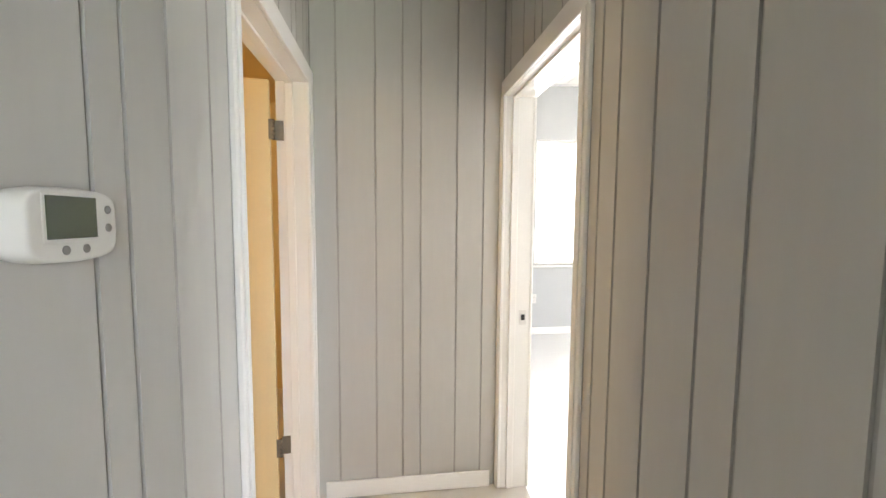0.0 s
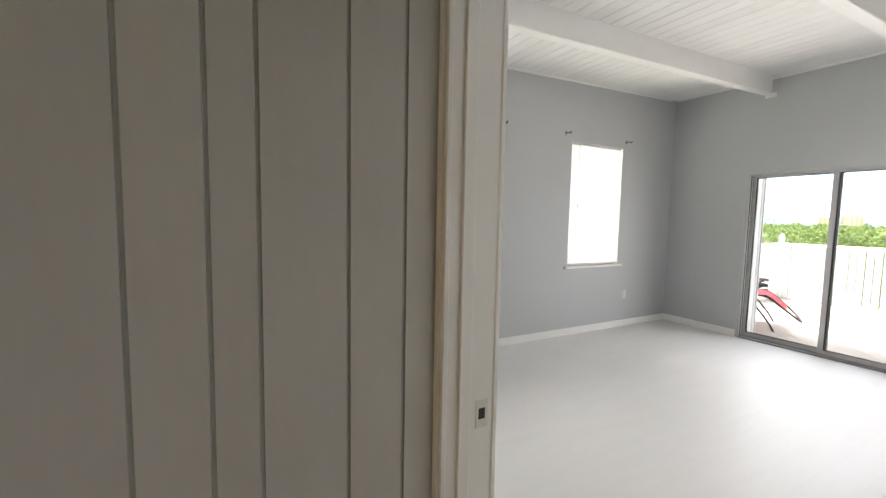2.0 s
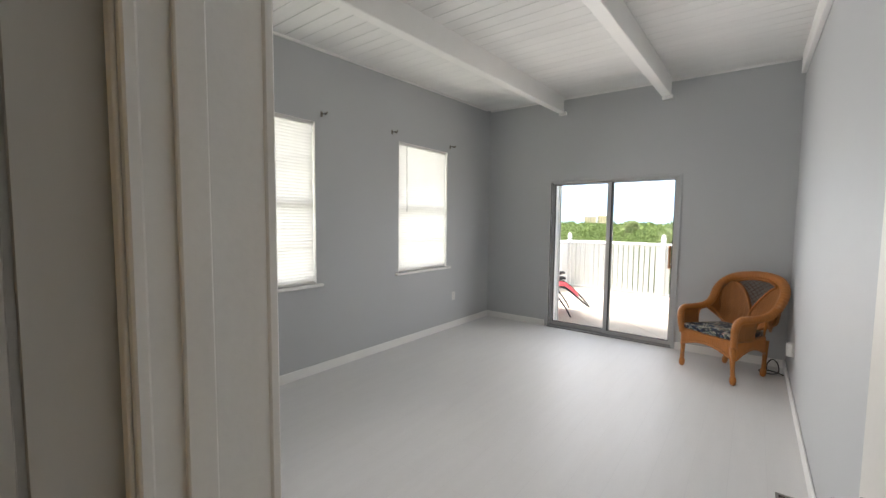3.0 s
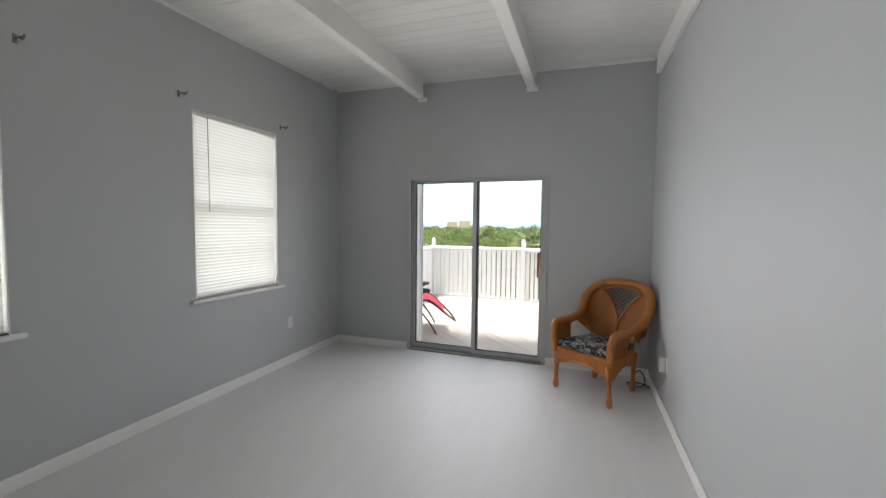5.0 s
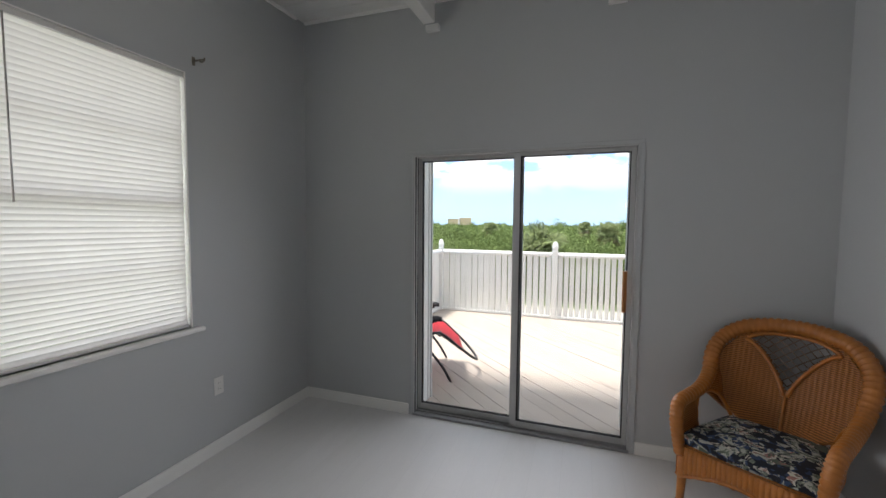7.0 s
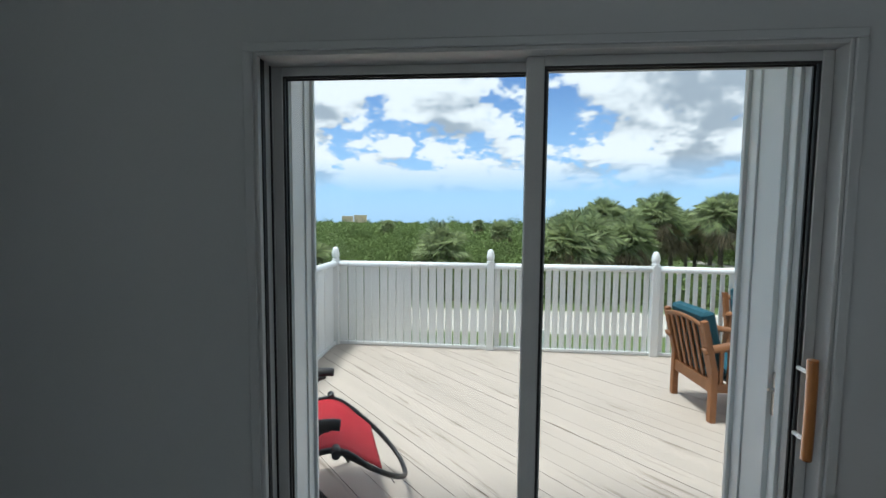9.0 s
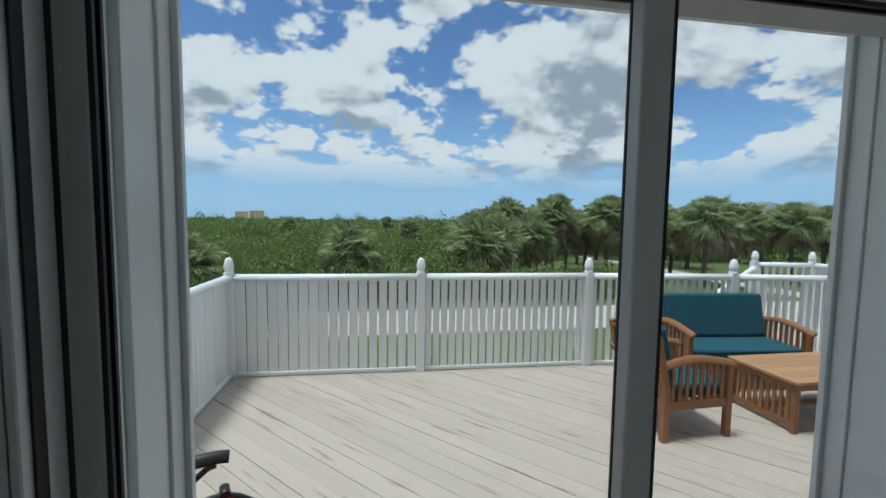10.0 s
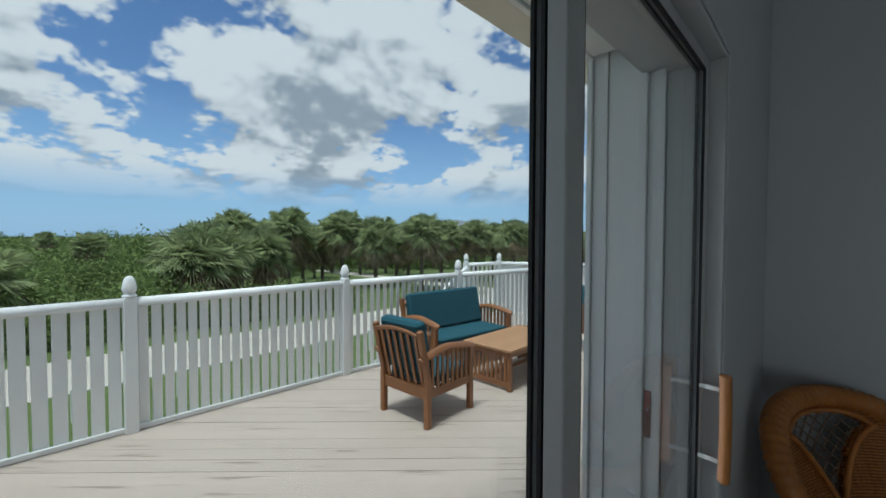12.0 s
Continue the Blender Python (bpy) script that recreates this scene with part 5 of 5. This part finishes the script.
off_road = lambda x, y: not (15.0 < y < 23.5 and x > -7.5)
thicket("mangrove_thicket", scatter(52, 12, 30, -62, -8), 1.2, 2.3, 2.2, 3.4, 5200, 0.062, "dense green mangrove thicket below the deck", lambda x, y: off_road(x, y) and x < -2)
thicket("mangrove_belt", scatter(95, 26, 62, -50, 12, 1.6), 1.6, 3.2, 1.9, 3.8, 2700, 0.11, "dense green mangrove belt behind the drive", lambda x, y: y > 25)
thicket("mangrove_field", scatter(360, 55, 170, -52, 28, 1.7), 2.2, 5.4, 2.0, 4.1, 1150, 0.24, "wide field of green mangroves")
thicket("far_mangroves", scatter(420, 160, 620, -55, 75, 1.6), 9, 18, 3.4, 4.6, 320, 1.0, "far flat mangrove woods")
thicket("far_treetops", scatter(75, 190, 520, -30, 30, 1.4), 2.5, 6.0, 5.0, 8.0, 420, 0.42, "scattered taller trees on the horizon")
thicket("hedge", [(x, 25.2 + rng.uniform(-0.6, 0.6)) for x in np.arange(-4, 17, 1.3)], 1.1, 1.7, 1.6, 2.6, 1700, 0.10, "dark green hedge along the drive")
thicket("wood_edge", scatter(150, 62, 120, 8, 80, 1.3), 2.5, 4.5, 4.0, 6.0, 1000, 0.26, "green trees closing the lawn")

# sabal palms


def fan_crown(rn, n, dead, reach=1.0):
    V, F = [], []

    def leaf(org, az, el, ln, fan_r, n_fin, droop):
        dirv = Vector((math.cos(az) * math.cos(el), math.sin(az) * math.cos(el), math.sin(el)))
        flat = Vector((-math.sin(az), math.cos(az), 0))
        over = dirv.cross(flat)
        roll = rn.uniform(-0.9, 0.9)
        side = flat * math.cos(roll) + over * math.sin(roll)
        up = over * math.cos(roll) - flat * math.sin(roll)
        hub = org + dirv * ln + Vector((0, 0, -0.10 * ln))
        b = len(V)
        V.extend([org + side * 0.02, org - side * 0.02, hub])
        F.append((b, b + 1, b + 2))
        for k in range(n_fin):
            t = (k / (n_fin - 1) - 0.5) * 2
            a = t * 2.0
            r = fan_r * (1 - 0.25 * t * t) * rn.uniform(0.85, 1.1)
            d = dirv * math.cos(a) + side * math.sin(a) + up * 0.12
            tip = hub + d * r + Vector((0, 0, -droop * r))
            mid = hub + d * r * 0.55 + Vector((0, 0, -droop * r * 0.18))
            w = side * math.cos(a) - dirv * math.sin(a)
            b = len(V)
            V.extend([hub, mid + w * 0.045, tip, mid - w * 0.045])
            F.append((b, b + 1, b + 2))
            F.append((b, b + 2, b + 3))
    for i in range(n):
        el = radians(rn.uniform(-72, -15) if dead else rn.uniform(-40, 85))
        leaf(Vector((0, 0, rn.uniform(-0.5, -0.2) if dead else rn.uniform(-0.2, 0.2))), rn.uniform(0, 6.283), el, rn.uniform(0.42, 1.12) * reach,
             rn.uniform(0.65, 0.95) * reach, 15, rn.uniform(0.08, 0.50) + (0.5 if dead else 0))
    return V, F


def palm(h, seed, reach, label):
    rn = random.Random(seed)
    t = thing("palm_tree", pose(0, 0, 0), label, "palm tree", "sabal palms")
    line = smooth_path([(0, 0, -0.1), (rn.uniform(-.1, .1), rn.uniform(-.1, .1), h * 0.4), (rn.uniform(-.2, .2), rn.uniform(-.2, .2), h * 0.8), (0, 0, h)], 7)
    rr = [0.19 - 0.05 * i / len(line) + 0.02 * (i % 2) for i in range(len(line))]
    part("trunk", tube(bmesh.new(), line, rr, 10), M["bark"], t)
    V, F = fan_crown(rn, 104, False, reach)
    o = part("crown", tri_mesh("crown", [tuple(v) for v in V], F, M["frond"]), None, t)
    o.location = (0, 0, h)
    V, F = fan_crown(rn, 32, True, reach * 0.9)
    o = part("dead_fronds", tri_mesh("dead_fronds", [tuple(v) for v in V], F, M["dry"]), None, t, "dry brown hanging fronds")
    o.location = (0, 0, h)
    return t


protos = [palm(5.6, 11, 1.4, "green sabal palm with a bare trunk and some dry fronds"), palm(4.6, 23, 1.45, "green sabal palm with a bare trunk and some dry fronds"),
          palm(3.2, 37, 1.35, "low bushy sabal palm with drooping fronds")]
# bearing, distance, kind, size
SPOTS = [(20.3, 52, 0, 1.0), (23.4, 55, 1, 1.15), (28.2, 50, 0, 0.9), (30.6, 58, 1, 1.2), (34.4, 54, 0, 0.95), (38.0, 56, 0, 0.98), (41.2, 52, 1, 1.1), (48.4, 52, 0, 0.9), (58.2, 55, 0, 0.95), (62, 58, 0, 1.0),
         (-4.2, 27, 2, 1.0), (16.2, 31, 2, 1.2), (14.0, 29, 2, 1.15), (18.5, 46, 0, 1.08), (25.0, 39, 0, 1.06), (26.8, 43, 1, 1.0), (32.0, 41, 0, 1.06),
         (36.6, 40, 1, 1.1), (39.5, 44, 1, 1.0), (43.2, 38, 0, 1.0), (46.0, 45, 1, 1.1), (51.0, 46, 0, 0.98), (53.5, 50, 0, 0.95), (56.5, 44, 0, 0.96), (60, 48, 1, 1.1),
         (64, 46, 0, 0.95), (22.0, 37, 2, 1.2), (29.3, 45, 1, 0.95), (-33, 21, 2, 0.85), (-24, 24, 2, 0.85), (-45, 18, 2, 0.8), (4.5, 60, 1, 0.85), (-12, 80, 1, 0.85), (1, 95, 0, 0.8)]
used = set()
for b, d, k, s in SPOTS:
    m = Matrix.Translation((1.3 + d * math.sin(radians(b)), d * math.cos(radians(b)), GZ)) @ Matrix.Rotation(b * 7.3, 4, "Z")
    if k not in used:
        used.add(k)
        protos[k].matrix_basis = m
        o = protos[k]
    else:
        o = copy_thing(protos[k], m)
    o.scale = (s, s, s)

# far towers and the hazy dome
ap = thing("apartment_building", pose(1.3 + 930 * math.sin(radians(-16.8)), 930 * math.cos(radians(-16.8)), GZ, 0, 0, 15), "far peach apartment block above the trees", "building")
part("wall", blk(-27, -2, -8, 8, 0, 17.5, 0.1), M["peach"], ap)
part("wall", blk(0, 28, -8, 8, 0, 20, 0.1), M["peach"], ap)
part("roof", blk(-27.5, -1.5, -8.5, 8.5, 17.51, 18.1), M["peach"], ap)
part("roof", blk(-0.5, 28.5, -8.5, 8.5, 20.01, 20.7), M["peach"], ap)
pane_me = mesh_of("window", blk(-1.0, 1.0, -0.1, 0.1, 0, 1.2), M["pane"])
for fl in range(6):
    for k in range(10):
        o = part("window", pane_me, None, ap)
        x = -24.5 + k * 5.4
        o.location = (x if not -3.5 < x < 1.5 else 3.0, -8.05, 1.5 + fl * 2.8)
dm = bmesh.new()
bmesh.ops.create_uvsphere(dm, u_segments=40, v_segments=16, radius=1)
bmesh.ops.scale(dm, vec=(62, 62, 46), verts=dm.verts)
solid("far_dome", dm, M["hill"], "hazy grey dome far beyond the trees", "dome", m=pose(1.3 + 900 * math.sin(radians(47.6)), 900 * math.cos(radians(47.6)), GZ))

# white wire fence posts on the near lawn
for k in range(9):
    f = thing("fence_post", pose(2 + k * 2.4, 14.2, GZ), "thin white lawn fence post with a wire", "fence", "lawn fence")
    part("post", blk(-0.03, 0.03, -0.03, 0.03, 0, 0.9, 0.005), M["rail"], f)
    part("wire", tube(bmesh.new(), [(0, 0, 0.8), (2.4, 0, 0.8)], 0.012, 5), M["rail"], f)

# ---- hall panelling: boards of three widths with V grooves ----


def panel_wall(name, origin, ang, spans, label):
    """Boards standing against a wall; spans are (x0, x1, z0, z1) along it, cut from one run."""
    w = thing(name, Matrix.Translation(origin) @ Matrix.Rotation(radians(ang), 4, "Z"), label, "panelling", kind="structure")
    for x0, x1, z0, z1 in spans:
        b = bmesh.new()
        v = [(x0, 0), (x0, 0.0085), (x0 + 0.0034, 0.0085), (x0 + 0.0050, 0.0135), (x1 - 0.0050, 0.0135), (x1 - 0.0034, 0.0085), (x1, 0.0085), (x1, 0)]
        lo = [b.verts.new((x, -y, z0)) for x, y in v]
        hi = [b.verts.new((x, -y, z1)) for x, y in v]
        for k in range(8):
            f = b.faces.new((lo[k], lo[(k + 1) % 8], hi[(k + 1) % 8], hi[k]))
            # all but the front face carry the painted groove shade
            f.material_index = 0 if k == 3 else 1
        b.faces.new(lo[::-1])
        b.faces.new(hi)
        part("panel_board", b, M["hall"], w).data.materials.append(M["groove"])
    return w


def runs(edges, holes=()):
    out = []
    for a, b in zip(edges, edges[1:]):
        cuts = [(a, b, 0.0, 2.6)]
        for h0, h1, hz in holes:
            nxt = []
            for c0, c1, z0, z1 in cuts:
                if c1 <= h0 or c0 >= h1:
                    nxt.append((c0, c1, z0, z1))
                    continue
                if c0 < h0:
                    nxt.append((c0, h0, z0, z1))
                if c1 > h1:
                    nxt.append((h1, c1, z0, z1))
                nxt.append((max(c0, h0), min(c1, h1), hz, z1))
            cuts = nxt
        out += [c for c in cuts if c[1] - c[0] > 0.012]
    return out


def edges_from(first, start, stop):
    e, i = list(first), start
    while e[-1] < stop:
        e.append(e[-1] + (0.187, 0.135, 0.080)[i % 3])
        i += 1
    e[-1] = stop
    return e


# end wall faces +x: run along y
panel_wall("panelling_end", (END_X, 0, 0), 90, runs([HALL_S, -6.045, -5.860, -5.727, -5.637, -5.453, -5.316, HALL_Y]), "grey painted vertical board panelling at the hall's end")
# south hall wall faces +y: run along -x
E_S = [-x for x in edges_from([END_X + 0.014, 2.83, 2.96, 3.04, 3.22, 3.355, 3.44, 3.60, 3.786, 3.948, 4.068, 4.14], 0, 5.3)][::-1]
panel_wall("panelling_south", (0, HALL_S - 0.0135, 0), 180, runs(E_S, [(-BD1 - 0.02, -BD0 + 0.05, DOOR_H + 0.02)]), "grey painted vertical board panelling beside the bathroom door")
E_N = edges_from([END_X + 0.014, 2.80, 2.985, 3.12, 3.20, 3.385, 3.52, 3.662, 3.75, 3.893, 4.042, 4.138], 0, 5.3)
panel_wall("panelling_north", (0, HALL_Y + 0.0135, 0), 0, runs(E_N, [(DOOR_L - 0.05, DOOR_R + 0.02, DOOR_H + 0.02)]), "grey painted vertical board panelling beside the bedroom door")

add_deck_boards()
